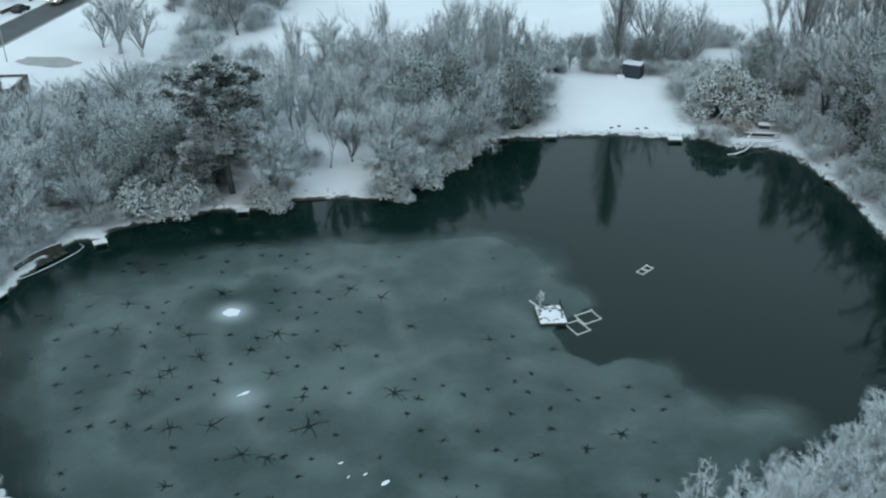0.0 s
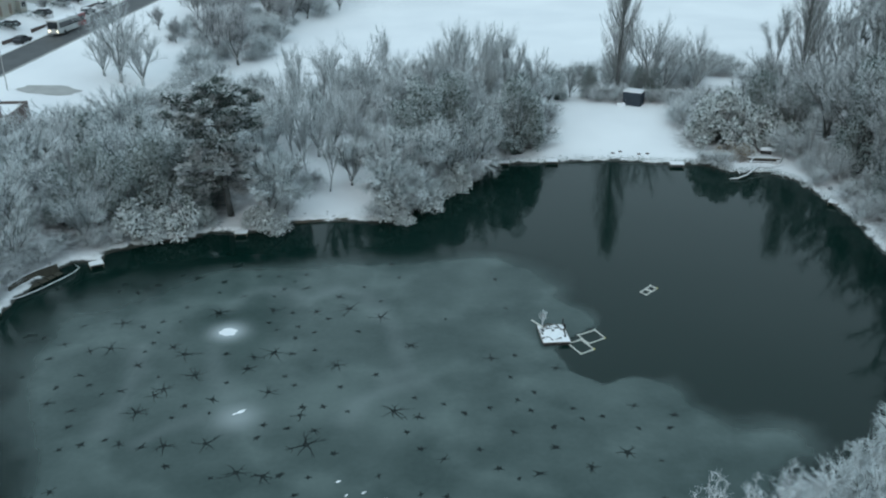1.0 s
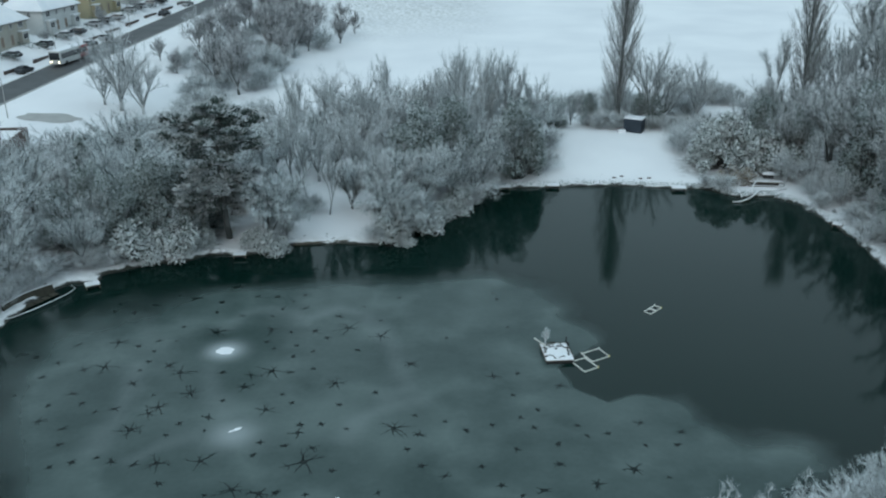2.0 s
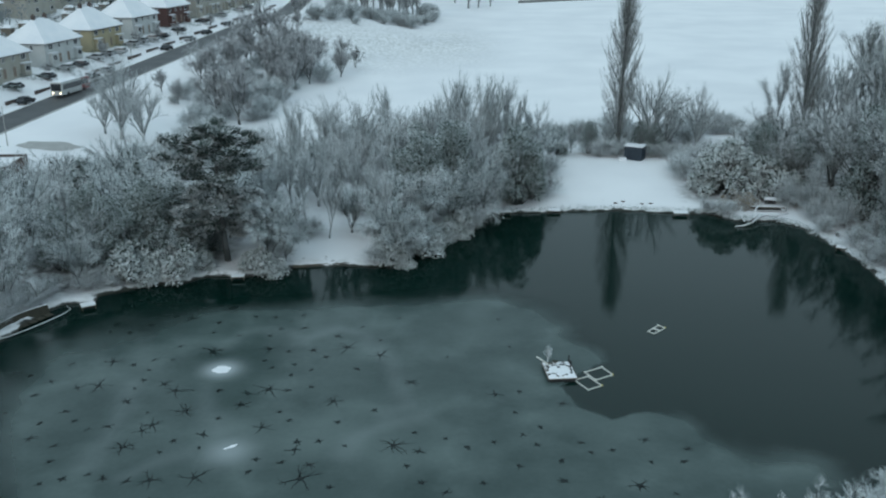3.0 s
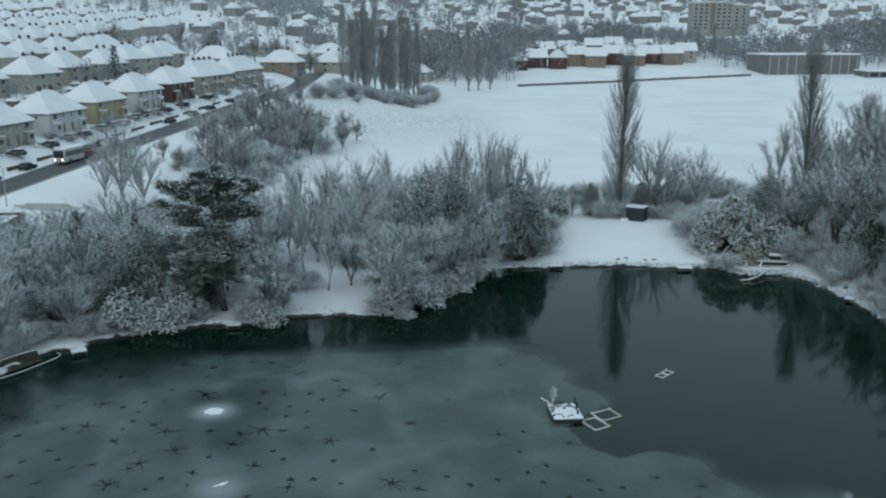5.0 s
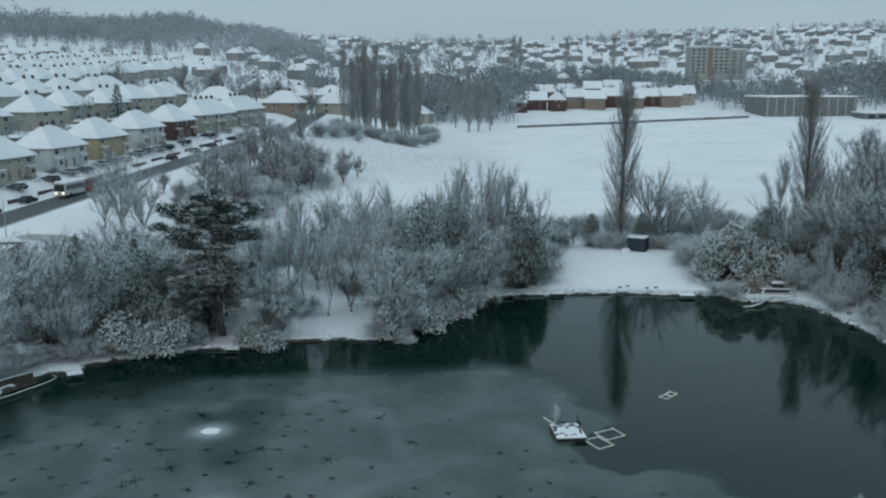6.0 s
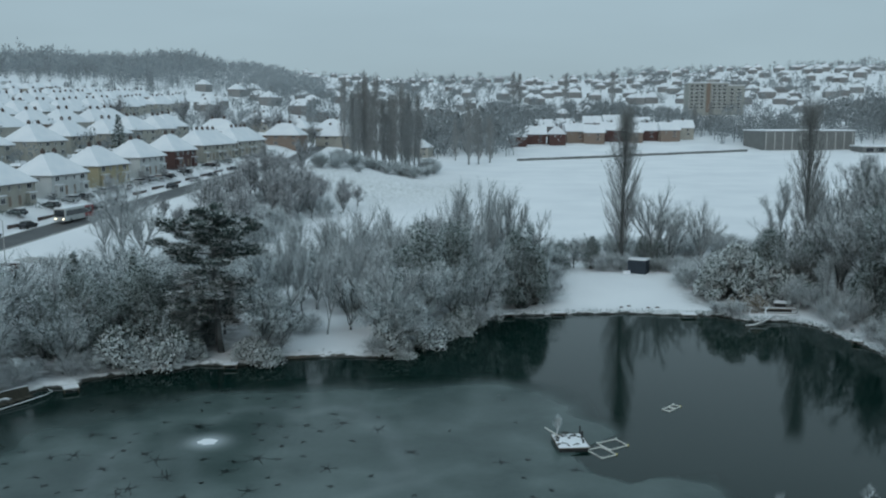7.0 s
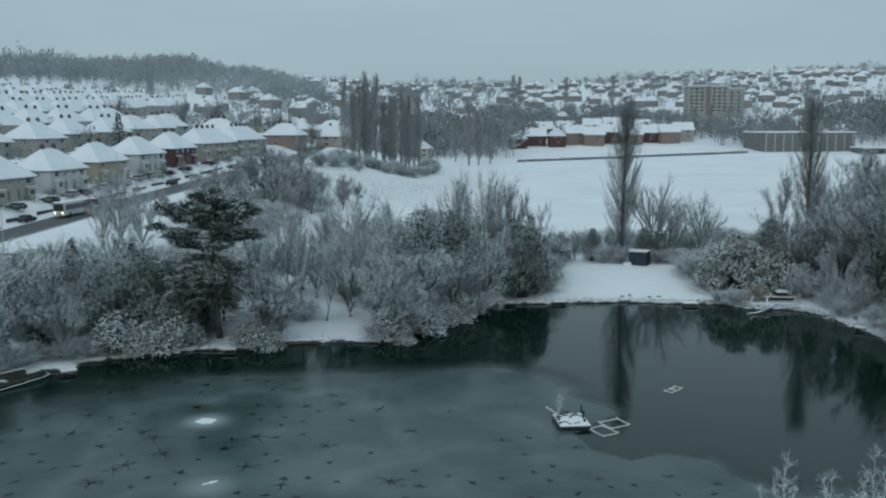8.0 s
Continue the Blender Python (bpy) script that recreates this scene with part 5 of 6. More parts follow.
def car(paint, label, snowy=True):
    t = thing("car", label, "car", "parked cars")
    body = Shape()
    prof = [(-2.1, 0.35), (-2.1, 0.85), (-1.95, 0.95), (1.15, 0.98), (2.0, 0.8), (2.1, 0.6), (2.1, 0.35)]
    k = len(prof)
    body.add([(0.86 * (1 if i < k else -1), prof[i % k][0], prof[i % k][1]) for i in range(2 * k)],
             [tuple(range(k)), tuple(range(2 * k - 1, k - 1, -1))] + [(i, i + k, (i + 1) % k + k, (i + 1) % k) for i in range(k)])
    part("body", body, paint, t)
    cab = Shape().add([(-0.8, -1.8, 0.95), (0.8, -1.8, 0.95), (0.8, 1.0, 0.97), (-0.8, 1.0, 0.97), (-0.62, -1.45, 1.42), (0.62, -1.45, 1.42), (0.62, 0.25, 1.42), (-0.62, 0.25, 1.42)],
                      [(0, 1, 5, 4), (1, 2, 6, 5), (2, 3, 7, 6), (3, 0, 4, 7)])
    part("glazing", cab, m_pane, t)
    part("roof", Shape().box((-0.66, -1.5, 1.42), (0.66, 0.3, 1.53 if snowy else 1.46)), m_roof if snowy else paint, t)
    if snowy:
        part("bonnet_snow", Shape().add([(-0.8, 1.05, 0.985), (0.8, 1.05, 0.985), (0.8, 2.0, 0.82), (-0.8, 2.0, 0.82), (-0.7, 1.1, 1.06), (0.7, 1.1, 1.06), (0.7, 1.9, 0.9), (-0.7, 1.9, 0.9)],
                                        [(0, 1, 5, 4), (1, 2, 6, 5), (2, 3, 7, 6), (3, 0, 4, 7), (4, 5, 6, 7)]), m_roof, t)
    wheel = Shape().rings([(-0.1, 0, 0), (0.1, 0, 0)], [0.33, 0.33], 12).mesh("wheel", m_black)
    for sx in (-0.78, 0.78):
        for sy in (-1.3, 1.35):
            w = part("wheel", wheel, None, t)
            w.matrix_basis = Matrix.Translation((sx, sy, 0.33))
    return t


m_silver = mottled("silver_paint", (0.35, 0.36, 0.37), (0.3, 0.31, 0.32), 1.0, 0.35)
m_navy = mottled("dark_paint", (0.02, 0.024, 0.03), (0.03, 0.034, 0.04), 1.0, 0.35)
m_red = mottled("red_paint", (0.25, 0.02, 0.02), (0.2, 0.02, 0.02), 1.0, 0.35)
cars = [car(m_silver, "parked silver car capped with snow"), car(m_navy, "parked dark car capped with snow"), car(m_navy, "dark car parked on the verge", False), car(m_silver, "white snowed-in car on a drive")]
for k, y, d, turn in ((2, 180, 5.3, 0.0), (1, 205, 5.0, 0.0), (0, 212, 4.9, 0.0), (2, 243, 4.9, 0.0), (1, 186, 11.0, 1.4), (1, 197, 10.5, 1.5), (3, 219, 11.0, 1.55), (3, 224, 11.0, 1.6), (0, 238, 11.5, 1.5), (3, 229, 10.5, 1.6),
                       (3, 248, 11, 1.6), (1, 264, 10.5, 1.55), (1, 282, 11, 1.6), (1, 270, 5, 0), (0, 296, 10.8, 1.5), (3, 312, 10.8, 1.6), (1, 160, 11, 1.5), (1, 168, 5, 0), (3, 206, 11.2, 1.5), (1, 211, 10.8, 1.6), (3, 243, 11.4, 1.5), (1, 253, 10.6, 1.62), (3, 258, 5.0, 0), (1, 287, 5.0, 0), (0, 303, 5.0, 0), (3, 320, 10.6, 1.5)):
    x, _ = beside(y, d)
    copy_thing(cars[k], Matrix.Translation((x, y, at(x, y) + (0.1 if d < 6 else 0.02))) @ Matrix.Rotation(YAW + turn, 4, "Z"))
for c in cars:
    for o in (*c.children_recursive, c):
        bpy.data.objects.remove(o)

bx, by = float(road_x(np.array(190.0))) - 1.7, 190.0
bus = thing("bus", "white and red single-deck bus on the wet road", "bus", m=Matrix.Translation((bx, by, float(road_z(by)) + 0.06)) @ Matrix.Rotation(YAW, 4, "Z"))
part("body", Shape().box((-1.25, -5.4, 0.4), (1.25, 2.2, 2.95)), m_pale, bus)
part("tail", Shape().box((-1.25, 2.202, 0.4), (1.25, 5.4, 2.95)), m_red, bus)
part("roof", Shape().box((-1.2, -5.3, 2.95), (1.2, 5.3, 3.06)), m_roof, bus)
for sx in (-1.27, 1.21):
    part("side_window", Shape().box((sx, -4.9, 1.45), (sx + 0.06, 4.9, 2.5)), m_pane, bus)
part("windscreen", Shape().box((-1.1, -5.44, 1.3), (1.1, -5.39, 2.7)), m_pane, bus)
for sx in (-0.85, 0.85):
    part("headlight", Shape().rings([(sx, -5.45, 0.85), (sx, -5.38, 0.85)], [0.14, 0.14], 10), m_lampglass, bus)
for sx in (-1.15, 1.15):
    for sy in (-3.2, 3.0):
        part("wheel", Shape().rings([(sx - 0.12, sy, 0.45), (sx + 0.12, sy, 0.45)], [0.45, 0.45], 14), m_black, bus)

# garden fronts: low walls and clipped hedges
for k, y in enumerate(range(150, 345, 10)):
    x, _ = beside(y, 7.2)
    gw = Shape()
    m = Matrix.Translation((x, y, at(x, y))) @ Matrix.Rotation(YAW, 4, "Z")
    gw.box((-0.12, -3.4, -0.6), (0.12, 3.4, 0.7))
    w = thing("garden_wall", "low dark garden wall capped with snow", "wall", "garden walls", m=m)
    part("wall", gw, m_pot, w)
    part("coping", Shape().box((-0.2, -3.45, 0.7), (0.2, 3.45, 0.84)), m_roof, w)
    x2, y2 = beside(y + 4, 11.5)
    h = thing("hedge", "dark clipped hedge between drives under snow", "hedge", "garden hedges", m=Matrix.Translation((x2, y2, at(x2, y2))) @ Matrix.Rotation(YAW, 4, "Z"))
    a, b = leafy(60 + k, [((-3 + q * 1.0, 0, 0.55), 0.55) for q in range(7)], 160, 0.3, stem=False)
    part("foliage", b, m_dark, h)

# back gardens: dark hedges and small sheds
rnd = random.Random(12)
shed_proto = thing("garden_shed", "small garden shed with a snowy roof", "shed", "garden sheds")
part("wall", Shape().box((-1.3, -1.0, -0.6), (1.3, 1.0, 2.0)), m_wood, shed_proto)
part("roof", Shape().add([(-1.5, -1.2, 2.0), (1.5, -1.2, 2.0), (1.5, 1.2, 2.0), (-1.5, 1.2, 2.0), (-1.5, 0, 2.75), (1.5, 0, 2.75)], [(0, 1, 5, 4), (2, 3, 4, 5), (1, 2, 5), (3, 0, 4), (0, 3, 2, 1)]), m_roof, shed_proto)
part("door", Shape().box((1.302, -0.4, 0.0), (1.34, 0.4, 1.8)), m_pot, shed_proto)
for k in range(26):
    y = 160 + k * 7.4 + rnd.uniform(-2, 2)
    x, _ = beside(y, rnd.choice((31, 35, 41, 45)))
    copy_thing(shed_proto, Matrix.Translation((x, y, at(x, y))) @ Matrix.Rotation(YAW + rnd.choice((0, 1.57)), 4, "Z"))
    x2, _ = beside(y + 3.5, 38)
    hd = thing("hedge", "dark overgrown back-garden hedge dusted with snow", "hedge", "garden hedges", m=Matrix.Translation((x2, y + 3.5, at(x2, y + 3.5))) @ Matrix.Rotation(YAW, 4, "Z"))
    a, b = leafy(100 + k, [((-7 + q * 1.5, rnd.uniform(-0.3, 0.3), 0.8), rnd.uniform(0.8, 1.2)) for q in range(10)], 55, 0.42, stem=False)
    part("foliage", b, m_dark, hd)
for o in (*shed_proto.children_recursive, shed_proto):
    bpy.data.objects.remove(o)

# flat-roofed store by the road with a parapet
st = thing("brick_store", "low flat-roofed brick building under snow", "building", m=Matrix.Translation((-68.5, 131.5, at(-64, 131) - 0.4)) @ Matrix.Rotation(0.1, 4, "Z"))
part("wall", Shape().box((-9, -4, -1.5), (5, 4, 2.8)), m_pot, st)
part("roof", Shape().box((-8.7, -3.7, 2.8), (4.7, 3.7, 2.95)), m_roof, st)
for lo, hi in (((-9, -4, 2.802), (5, -3.7, 3.3)), ((4.7, -3.7, 2.802), (5, 3.7, 3.3)), ((-9, 3.7, 2.802), (5, 4, 3.3))):
    part("parapet", Shape().box(lo, hi), m_pot, st)
part("vent", Shape().rings([(3.3, -3.0, 2.95), (3.3, -3.0, 4.2)], [0.16, 0.16], 8), m_pot, st)
part("manhole_patch", Shape().box((-5, -1, 2.953), (0, 1.5, 2.957)), m_concrete, st)

# grey slush lying where the verge is wet
slush_rim = [(-66.5 + q * 5.2 * math.cos(k * 0.35) * (1 + 0.12 * math.sin(k * 2.1)), 150 + q * 2.6 * math.sin(k * 0.35) * (1 + 0.15 * math.cos(k * 1.7))) for q in (0.5, 1.0) for k in range(18)]
slush = Shape().add([(x, y, at(x, y) + 0.05) for x, y in [(-66.5, 150)] + slush_rim],
                    [(0, 1 + k, 1 + (k + 1) % 18) for k in range(18)] + [(1 + k, 19 + k, 19 + (k + 1) % 18, 1 + (k + 1) % 18) for k in range(18)])
solid("slush_patch", slush, m_concrete, "flat grey patch of slush on the snowy verge", "slush patch")

# ---- on the pond ----
rng = random.Random(77)


def star(r, arms, reach):
    """A melt hole: a ragged dark core with thin crooked arms, some of them forked."""
    s = Shape()
    n = 9
    s.add([(0, 0, 0)] + [(math.cos(k * 6.283 / n) * r * q, math.sin(k * 6.283 / n) * r * q, 0) for k, q in ((k, rng.uniform(0.65, 1.15)) for k in range(n))], [(0, 1 + k, 1 + (k + 1) % n) for k in range(n)])

    def arm(p, a, length, width):
        pts = [p]
        for _ in range(3):
            a += rng.uniform(-0.4, 0.4)
            pts.append(pts[-1] + Vector((math.cos(a), math.sin(a), 0)) * length / 3)
        k = len(s.v)
        for i, q in enumerate(pts):
            d = (pts[min(i + 1, 3)] - pts[max(i - 1, 0)]).normalized()
            side = Vector((-d.y, d.x, 0)) * width * (1 - 0.28 * i)
            s.v += [tuple(q - side), tuple(q + side)]
        s.f += [(k + 2 * i, k + 2 * i + 2, k + 2 * i + 3, k + 2 * i + 1) for i in range(3)]
        return pts, a

    for k in range(arms):
        a = k * 6.283 / arms + rng.uniform(-0.4, 0.4)
        start = Vector((math.cos(a), math.sin(a), 0)) * r * 0.5
        pts, end = arm(start, a, reach * rng.uniform(0.45, 1.0), 0.075)
        if rng.random() < 0.6:
            arm(pts[rng.choice((1, 2))], end + rng.choice((-0.8, 0.8)), reach * 0.35, 0.045)
    return s.mesh("melt_hole", m_hole)


big_stars = [star(0.26, rng.randint(6, 9), rng.uniform(1.3, 1.9)) for _ in range(8)]
mid_stars = [star(0.22, rng.randint(4, 6), rng.uniform(0.6, 1.0)) for _ in range(8)]
dots = [star(0.2, 5, 0.4) for _ in range(5)]
spots = [(-30.1, 74.8), (-21.6, 76.9), (-16.4, 77.4), (-5.9, 76.1), (-22.9, 69.2), (-29.8, 70.2), (-15.0, 69.5), (-24.4, 60.3), (-14.4, 63.2), (-3.9, 60.5), (-21.0, 55.9), (-17.9, 56.2), (-14.9, 52.8), (-10.3, 56.1), (-9.1, 77.8), (-9.2, 67.4), (-23.7, 62.7), (-21.1, 65.8), (-23.2, 63.6)]
small = [(-34.2, 70.9), (-34.6, 68.4), (-29.6, 64.2), (-29.7, 60.5), (-32.2, 63.8), (-26.2, 71.2), (-30.7, 81.1), (-22.5, 83.5), (-22.5, 81.2), (-21.7, 87.4), (-17.1, 84.9), (-14.3, 85.3), (-13.8, 82.2), (-10.9, 75.7), (-7.8, 73.3), (-2.9, 70.8), (-5.7, 65.9), (-8.5, 64.0), (-13.3, 69.3), (-11.9, 73.1), (-19.2, 69.3), (-16.8, 66.8), (-13.4, 65.6), (-9.6, 61.1), (-11.3, 59.9), (-11.3, 61.0), (-20.8, 61.2), (-18.8, 62.1), (-27.3, 56.0), (-25.7, 56.6), (-24.4, 56.1), (-20.2, 53.5), (-8.1, 55.0), (-12.9, 52.4), (-11.7, 52.5), (-2.3, 62.4), (-29.1, 82.8), (-24.9, 78.0)]
small += [(5.8, 65.5), (9.8, 67.0), (12.7, 59.8), (10.5, 60.9), (5.5, 57.7), (2.8, 55.5), (8.7, 58.4), (13.8, 55.2), (8.5, 55.8), (3.8, 61.0), (4.3, 68.6), (7.6, 63.2), (4.1, 53.3), (7.0, 52.7)]
laid = list(spots) + small


def lay(mesh, x, y, size=1.0):
    h = part("melt_hole", mesh, None, ice)
    h.matrix_basis = Matrix.LocRotScale((x, y, 0.011), Euler((0, 0, rng.uniform(0, 6.28))), (size, size, 1))


for k, (x, y) in enumerate(spots):
    lay(big_stars[k % 8], x, y, rng.uniform(0.75, 1.15))
for k, (x, y) in enumerate(small):
    lay(mid_stars[k % 8] if k % 3 == 0 else dots[k % 5], x, y, rng.uniform(0.8, 1.2))
while len(laid) < 165:
    x, y = rng.uniform(-38, 24), rng.uniform(44, 88)
    if signed(ICE, np.array([x]), np.array([y]))[0] > -2.5 or (x > -2 and y > 70 and rng.random() < 0.85) or min(math.hypot(x - a, y - b) for a, b in laid) < 1.5:
        continue
    laid.append((x, y))
    lay(rng.choice(mid_stars if rng.random() < 0.4 else dots), x, y, rng.uniform(0.6, 1.1))

# white upwelling patch and snow scraps frozen into the ice
def mound(rx, ry2, h, seed):
    r2 = random.Random(seed)
    s = Shape()
    n = 20
    jit = [r2.uniform(0.86, 1.08) for _ in range(n)]
    for f, z in ((1.0, 0.0), (0.8, h * 0.6), (0.4, h)):
        s.v += [(rx * f * jit[k] * math.cos(k * 6.283 / n), ry2 * f * jit[k] * math.sin(k * 6.283 / n), z) for k in range(n)]
    s.v.append((0, 0, h * 1.05))
    for q in range(2):
        s.f += [(q * n + k, q * n + (k + 1) % n, (q + 1) * n + (k + 1) % n, (q + 1) * n + k) for k in range(n)]
    s.f += [(2 * n + k, 2 * n + (k + 1) % n, 3 * n) for k in range(n)]
    return s


snow_patch = solid("snow_patch", mound(0.85, 0.75, 0.05, 1), m_snow, "bright white patch of snow on the ice", "snow patch", smooth=True)
snow_patch.location = (-19.9, 73.2, 0.012)
for k, (x, y, r1) in enumerate(((-16.1, 60.4, 0.3), (-16.5, 60.1, 0.18), (-4.0, 49.7, 0.3), (-7.4, 51.8, 0.16), (-5.5, 50.6, 0.14), (-6.7, 50.3, 0.12))):
    c = solid("snow_scrap", mound(r1 * 1.4, r1 * 0.6, 0.03, k + 2), m_snow, "small scrap of white snow frozen on the ice", "snow scrap", "snow scraps", smooth=True)
    c.location, c.rotation_euler = (x, y, 0.012), (0, 0, rng.uniform(0.5, 1.2))

# the moored raft
raft = thing("raft", "square wooden raft covered with snow on the pond", "raft", m=pose(10.2, 72.4, 0, 0, 0, 5))
part("float", Shape().box((-1.2, -1.6, -0.15), (1.2, 1.6, 0.28)), m_black, raft)
for k in range(9):
    part("deck_board", Shape().box((-1.3, -1.68 + k * 0.374, 0.28), (1.3, -1.68 + k * 0.374 + 0.35, 0.35)), m_wood, raft)
sn = Shape()
nx = 14
hs = {}
for i in range(nx + 1):
    for j in range(nx + 1):
        e = min(i, j, nx - i, nx - j)
        sn.v.append((-1.24 + 2.48 * i / nx, -1.6 + 3.2 * j / nx, 0.353 + (0.09 + 0.05 * wobble(i * 0.9, j * 0.8) if e > 0 else 0.0)))
sn.f = [(i * (nx + 1) + j, (i + 1) * (nx + 1) + j, (i + 1) * (nx + 1) + j + 1, i * (nx + 1) + j + 1) for i in range(nx) for j in range(nx)]
part("snow_cover", sn, m_snow, raft, "lumpy white snow", smooth=True)
for x, y, a, b, h in ((-1.1, -0.9, 0.25, 0.12, 0.5), (-1.0, -0.2, 0.3, 0.1, 0.48), (-0.9, 0.5, 0.3, 0.1, 0.5), (-0.3, 0.75, 0.5, 0.1, 0.52), (0.35, 0.8, 0.45, 0.1, 0.52), (0.0, 0.4, 0.2, 0.2, 0.5), (0.9, -0.8, 0.15, 0.3, 0.55), (0.4, -1.2, 0.2, 0.12, 0.48), (-0.4, -1.3, 0.2, 0.1, 0.48), (1.0, -0.1, 0.12, 0.3, 0.5)):
    part("planter", Shape().box((x - a / 2, y - b / 2, 0.3), (x + a / 2, y + b / 2, h)), m_black, raft)
r4 = random.Random(44)
for k in range(22):
    a = r4.uniform(0, 6.28)
    x, y = 1.15 * math.cos(a) * r4.uniform(0.75, 1.0), 1.5 * math.sin(a) * r4.uniform(0.75, 1.0)
    part("driftwood", Shape().rings([(x, y, 0.4), (x + r4.uniform(-0.25, 0.25), y + r4.uniform(-0.2, 0.2), 0.5), (x + r4.uniform(-0.45, 0.45), y + r4.uniform(-0.3, 0.3), r4.uniform(0.45, 0.7))], [0.05, 0.05, 0.02], 5), m_oldwood, raft)
for x, y, h in ((1.15, 1.4, 1.1), (1.2, 0.7, 0.9), (1.2, 1.05, 0.7)):
    part("post", Shape().rings([(x, y, 0.3), (x, y, h)], [0.07, 0.06], 8), m_black, raft)
part("plank", Shape().box((-0.7, -0.07, -0.03), (0.7, 0.07, 0.03), pose(-1.25, 1.25, 0.7, 0, 22, -35)), m_white, raft, "snow-whitened plank")
sap = thing("sapling", "small bare sapling coated with snow on the raft", "tree", m=pose(9.35, 74.0, 0.35))
a, b = bare_crown(90, 1.9, 0.6, 9, 4, 5, 0.35, 0.1, 0.8, 0.04, 0.02, tlen=0.35)
part("trunk", a, m_snow, sap)
part("crown", b, m_twig, sap)


def floating_frame(corners, label, bars=()):
    t = thing("floating_frame", label, "frame", "floating frames", m=Matrix.Translation((*corners[0], 0.03)))
    o = Vector((*corners[0], 0))
    pts = [Vector((*c, 0)) - o for c in corners]
    for k in range(4):
        p, q = pts[k], pts[(k + 1) % 4]
        d = (q - p).normalized() * 0.06
        part("tube", Shape().rings([p + d, q - d], [0.06, 0.06], 8), m_white, t)
        part("elbow", Shape().rings([p + Vector((0, 0, -0.05)), p + Vector((0, 0, 0.1))], [0.085, 0.08], 8), m_yellow if k == 2 else m_white, t)
    for f in bars:
        p, q = pts[0].lerp(pts[1], f), pts[3].lerp(pts[2], f)
        part("cross_bar", Shape().rings([p, q], [0.09, 0.09], 8), m_white, t)


floating_frame([(11.4, 71.1), (12.65, 71.8), (13.6, 70.1), (12.3, 69.3)], "white square pipe frame floating beside the raft")
floating_frame([(12.5, 72.6), (14.2, 73.6), (14.9, 72.1), (13.25, 71.1)], "white pipe frame with a yellowed corner on the water")
floating_frame([(20.0, 81.3), (21.3, 82.75), (21.85, 82.15), (20.5, 80.75)], "small white double frame adrift on open water", (0.5,))

# ---- round the shore ----
def platform(x, y, w, d, turn, z=0.42):
    t = thing("fishing_platform", "small timber fishing platform covered with snow", "platform", "fishing platforms", m=pose(x, y, 0, 0, 0, turn))
    n = max(3, int(w / 0.25))
    for k in range(n):
        part("board", Shape().box((-w / 2 + k * w / n, -d / 2, z - 0.06), (-w / 2 + (k + 1) * w / n - 0.02, d / 2, z)), m_wood, t)
    part("snow_cover", Shape().box((-w / 2 + 0.03, -d / 2 + 0.03, z + 0.003), (w / 2 - 0.03, d / 2 - 0.03, z + 0.09)), m_snow, t)
    for sx in (-1, 1):
        for sy in (-1, 1):
            part("post", Shape().rings([(sx * (w / 2 - 0.1), sy * (d / 2 - 0.1), -0.8), (sx * (w / 2 - 0.1), sy * (d / 2 - 0.1), z - 0.06)], [0.06, 0.06], 6), m_wood, t)


for x, y, w, d, turn in ((-37.0, 87.2, 1.5, 1.1, 30), (-23.2, 95.6, 1.5, 1.0, 5), (8.6, 120.6, 1.6, 1.2, 0), (15.4, 121.2, 1.8, 1.2, 0), (32.8, 120.1, 2.0, 1.4, -3), (49.0, 105.5, 1.4, 1.2, 60), (-43.0, 75.6, 1.8, 1.2, 75)):
    platform(x, y, w, d, turn)

# timber sheet wall under the small clearing
for k in range(22):
    x = -17.6 + k * 0.37
    pl = Shape().box((0, -0.06, -0.6), (0.34, 0.06, 0.3 + 0.03 * math.sin(k * 2.1)))
    if k == 0:
        rev = thing("timber_revetment", "dark upright timber boards holding the bank", "retaining wall", kind="structure")
    b = part("board", pl, m_wood, rev)
    b.matrix_basis = pose(x, 99.3 + 0.06 * k, 0, 0, 0, 3)

# sunken timber landing with a bent rail of frosted pipe
land_ = thing("landing_stage", "broken timber landing with a bent frosted rail", "landing", m=pose(-41.3, 83.2, 0, 0, 0, 62))
for k in range(12):
    x0, x1 = -3.2 + k * 0.5, -2.71 + k * 0.5
    y0, y1 = 0.75 + 0.5 * math.sin((x0 + 3.2) * 0.52), 0.75 + 0.5 * math.sin((x1 + 3.2) * 0.52)
    part("back_board", Shape().add([(x0, y0 - 0.35, -0.3), (x1, y1 - 0.35, -0.3), (x1, y1, 0.9), (x0, y0, 0.9), (x0, y0 + 0.1, 0.9), (x1, y1 + 0.1, 0.9), (x1, y1 + 0.1, -0.3), (x0, y0 + 0.1, -0.3)],
                                   [(0, 1, 2, 3), (3, 2, 5, 4), (4, 5, 6, 7), (0, 3, 4, 7), (1, 6, 5, 2), (0, 7, 6, 1)]), m_oldwood, land_)
part("top_rail", Shape().rings([(-3.2 + k * 0.5, 0.8 + 0.5 * math.sin(k * 0.26), 0.95) for k in range(13)], [0.06] * 13, 6), m_snow, land_, "snow-coated top rail", smooth=True)
for k in range(6):
    part("board", Shape().box((-3.0 + k * 0.95, -0.4, 0.12), (-3.0 + k * 0.95 + 0.8, 0.35, 0.18)), m_oldwood, land_)
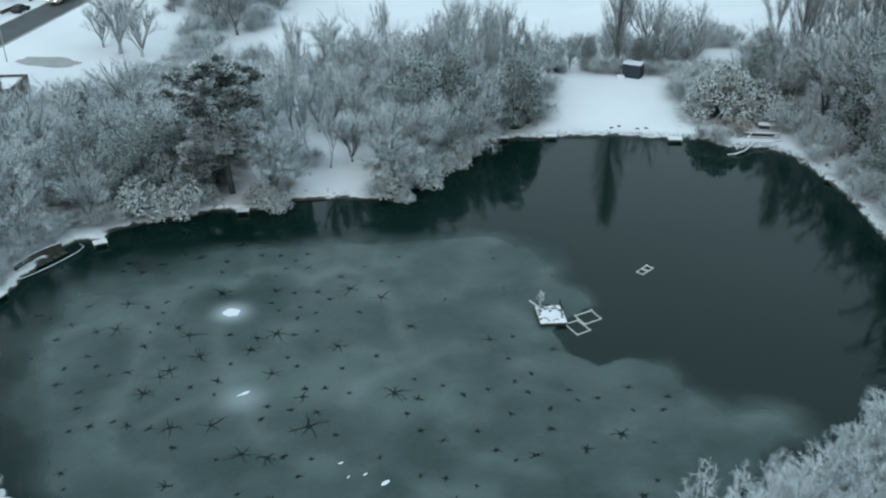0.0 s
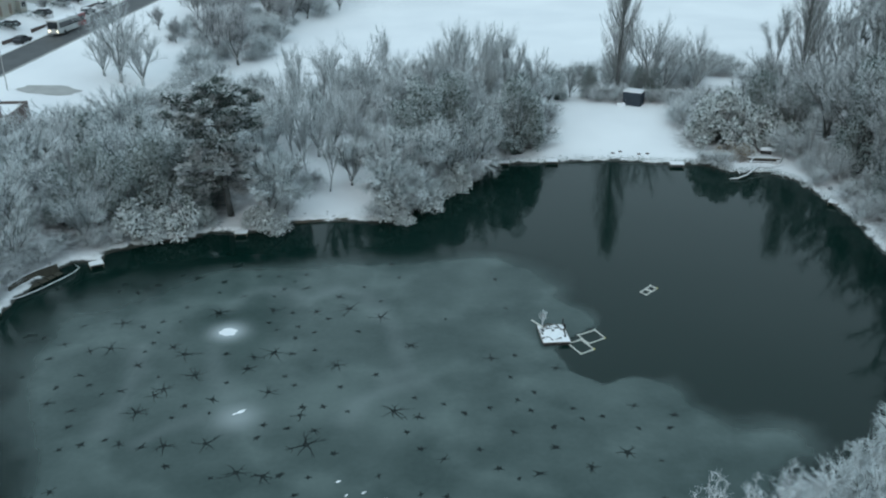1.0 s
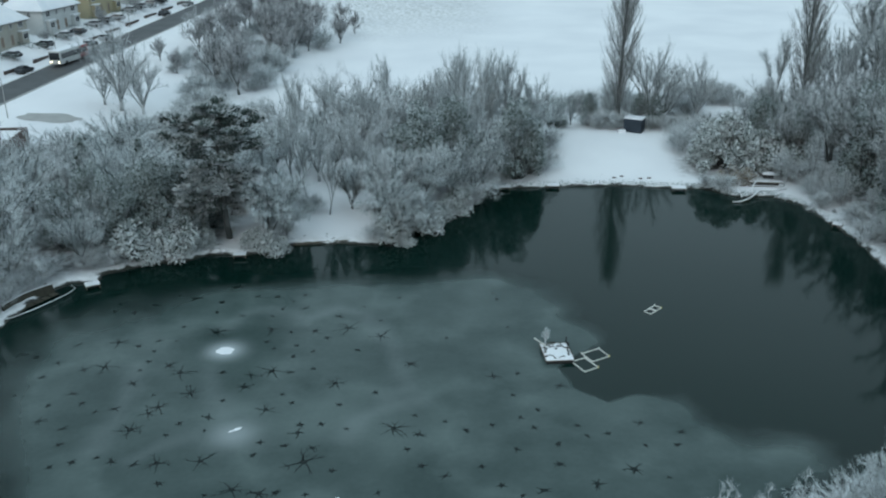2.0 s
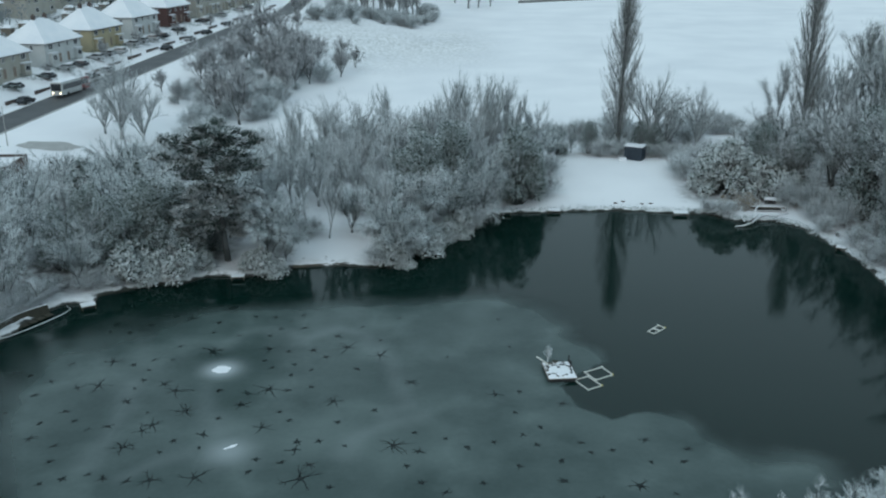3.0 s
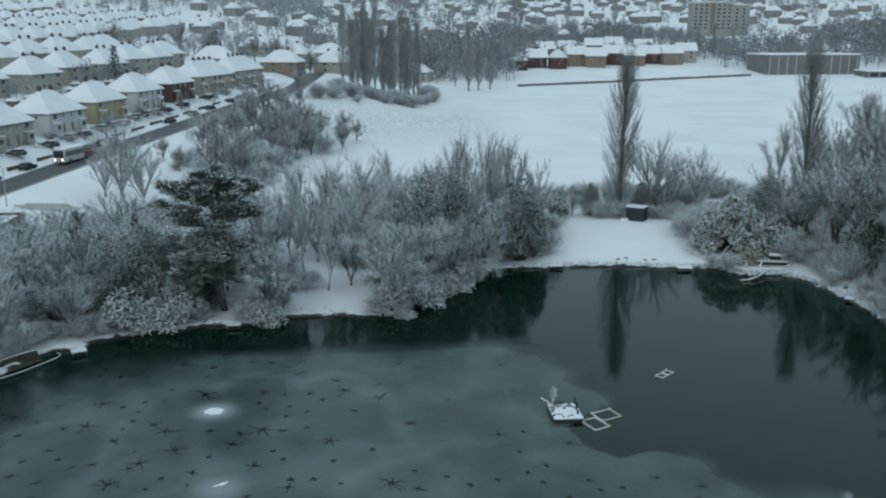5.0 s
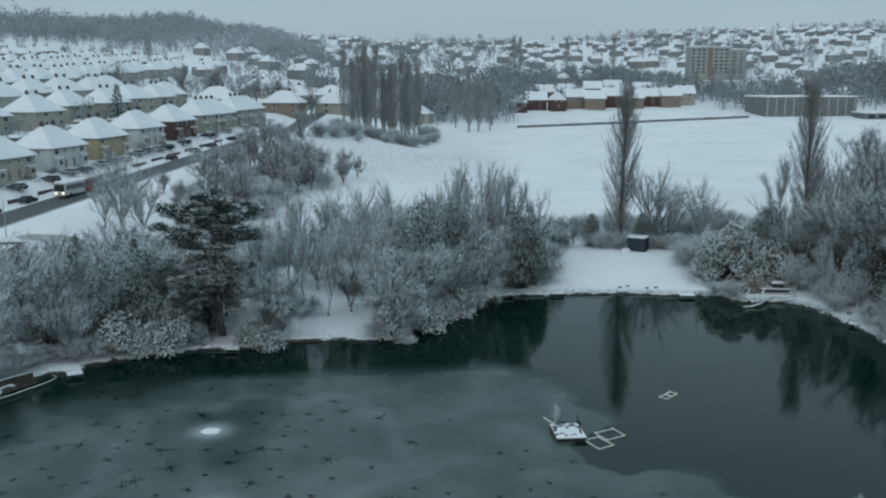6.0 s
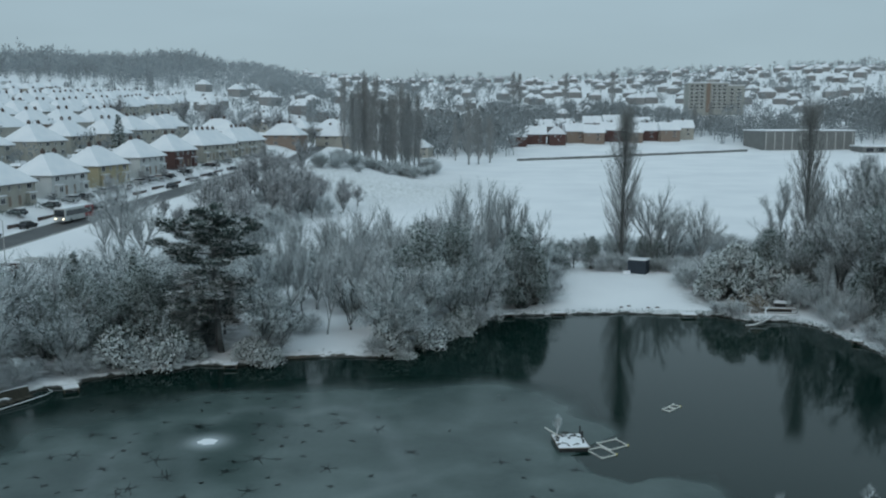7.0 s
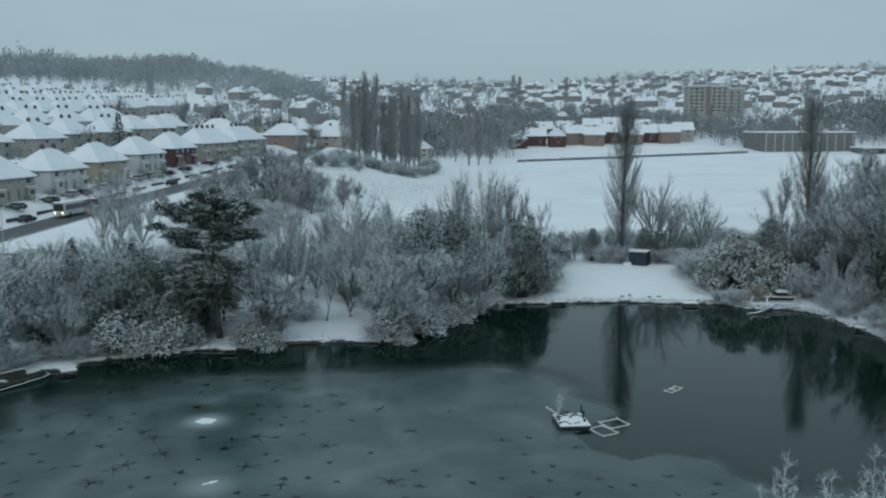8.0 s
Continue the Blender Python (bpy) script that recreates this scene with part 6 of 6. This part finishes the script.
part("rail", Shape().rings([(-4.4, -0.4, 0.15), (-3.4, -1.0, 0.2), (-1.5, -1.35, 0.25), (0.8, -1.5, 0.3), (3.0, -1.4, 0.3), (4.2, -0.9, 0.25), (4.4, -0.1, 0.3)], [0.045] * 7, 6), m_snow, land_, "snow-coated pipe", smooth=True)

# steel store on the lawn
shed = thing("storage_container", "small dark container store with snow on its roof", "shed", m=pose(32.1, 148.6, at(32, 148.5), 0, 0, -28))
part("body", Shape().box((-1.5, -1.15, -0.2), (1.5, 1.15, 2.25)), m_shed, shed)
part("roof_snow", Shape().box((-1.55, -1.2, 2.253), (1.55, 1.2, 2.42)), m_roof, shed)
for sx in (-0.75, 0.75):
    part("door", Shape().box((sx - 0.7, -1.2, 0.0), (sx + 0.7, -1.153, 2.1)), m_shed, shed)
for k in range(7):
    part("rib", Shape().box((1.502, -1.05 + k * 0.33, 0), (1.54, -0.9 + k * 0.33, 2.2)), m_shed, shed)
box = solid("crate", Shape().box((-0.6, -0.4, 0), (0.6, 0.4, 0.5)), m_snow, "low crate buried in snow beside the store", "crate")
box.location = (29.9, 147.6, at(29.9, 147.6))

# fallen limb, footbridge planks and bracken at the inlet
limb = thing("fallen_branch", "fallen snow-covered branch lying into the pond", "branch", m=pose(0, 0, 0))
part("limb", Shape().rings([(38.7, 114.7, 0.12), (39.8, 114.6, 0.25), (41.2, 115.4, 0.4), (42.4, 116.9, 0.55), (43.6, 117.9, 0.7), (45.2, 117.9, 0.65), (47.4, 119.2, 0.5)], [0.06, 0.1, 0.13, 0.15, 0.15, 0.12, 0.08], 7), m_snow, limb, smooth=True)
part("side_limb", Shape().rings([(42.0, 117.0, 0.6), (42.6, 118.6, 1.3), (43.6, 119.9, 1.6)], [0.13, 0.1, 0.05], 6), m_snow, limb, smooth=True)
part("side_limb", Shape().rings([(40.4, 116.0, 0.4), (40.0, 117.4, 1.2), (40.8, 118.6, 1.7)], [0.11, 0.08, 0.04], 6), m_snow, limb, smooth=True)
culvert = thing("inlet_culvert", "dark timber inlet with snowy beams", "culvert", m=pose(45.0, 120.6, 0, 0, 0, -6))
part("opening", Shape().box((-1.9, 0.2, -0.2), (1.9, 0.5, 0.9)), m_black, culvert)
for z in (0.35, 0.95):
    part("beam", Shape().box((-2.3, -0.25, z), (2.3, 0.05, z + 0.16)), m_wood, culvert)
    part("beam_snow", Shape().box((-2.28, -0.23, z + 0.162), (2.28, 0.04, z + 0.22)), m_snow, culvert)
hut = thing("hide", "small dark open hide with a snowy roof under bushes", "shelter", m=Matrix.LocRotScale((46.6, 124.2, at(46.6, 124.2) - 0.3), Euler((0, 0, -0.2)), (0.55, 0.55, 0.55)))
part("wall", Shape().box((-1.3, -0.8, -0.1), (1.3, 0.8, 1.6)), m_black, hut)
part("roof", Shape().add([(-1.6, -1.1, 1.6), (1.6, -1.1, 1.6), (1.6, 1.1, 1.6), (-1.6, 1.1, 1.6), (-1.0, 0, 2.2), (1.0, 0, 2.2)], [(0, 1, 5, 4), (1, 2, 5), (2, 3, 4, 5), (3, 0, 4)]), m_roof, hut)
for x, y, s in ((40.0, 121.8, 1.5), (42.4, 122.0, 1.2)):
    t = thing("bracken", "brown dead bracken dusted with snow", "bracken", "bracken clumps", m=pose(x, y, at(x, y)))
    a, b = leafy(int(x * 10), clumps(int(x), 1.2 * s, 0.9 * s, 1.6 * s, 14, 0.45, 0.8), 180, 0.3, stem=False)
    part("frond", b, m_brush, t)
stump = solid("stump", Shape().rings([(0, 0, -0.2), (0, 0, 0.35), (0, 0, 0.5)], [0.3, 0.26, 0.22], 10), m_bark, "dark stump standing in the snow on the bank", "stump")
stump.location = (50.3, 109.8, at(50.3, 109.8))
for k, (x, y) in enumerate(((24.6, 124.6), (28.3, 124.2), (29.6, 124.4), (25.8, 125.3))):
    mk = solid("molehill", mound(0.35, 0.28, 0.16, 20 + k), m_pot, "small dark molehill poking through the snow", "molehill", "molehills", smooth=True)
    mk.location = (x, y, at(x, y) - 0.02)
# tufts of frosted grass along the lawn's edge
tufts = Shape()
rng = random.Random(3)
for k in range(2600):
    f = rng.random()
    i = 14 + int(f * 14)
    p = POND[i] + (POND[i + 1] - POND[i]) * (f * 14 - int(f * 14))
    x, y = p[0] + rng.gauss(0, 0.5), p[1] + rng.gauss(0.25, 0.5)
    z = at(x, y)
    if z > 0.02:
        tufts.spike(Vector((x, y, z - 0.05)), Vector((x + rng.gauss(0, 0.15), y + rng.gauss(0, 0.15), z + rng.uniform(0.2, 0.6))), 0.03)
solid("bank_grass", tufts, m_twig, "frosted dead grass along the pond's edge", "grass", kind="stuff")
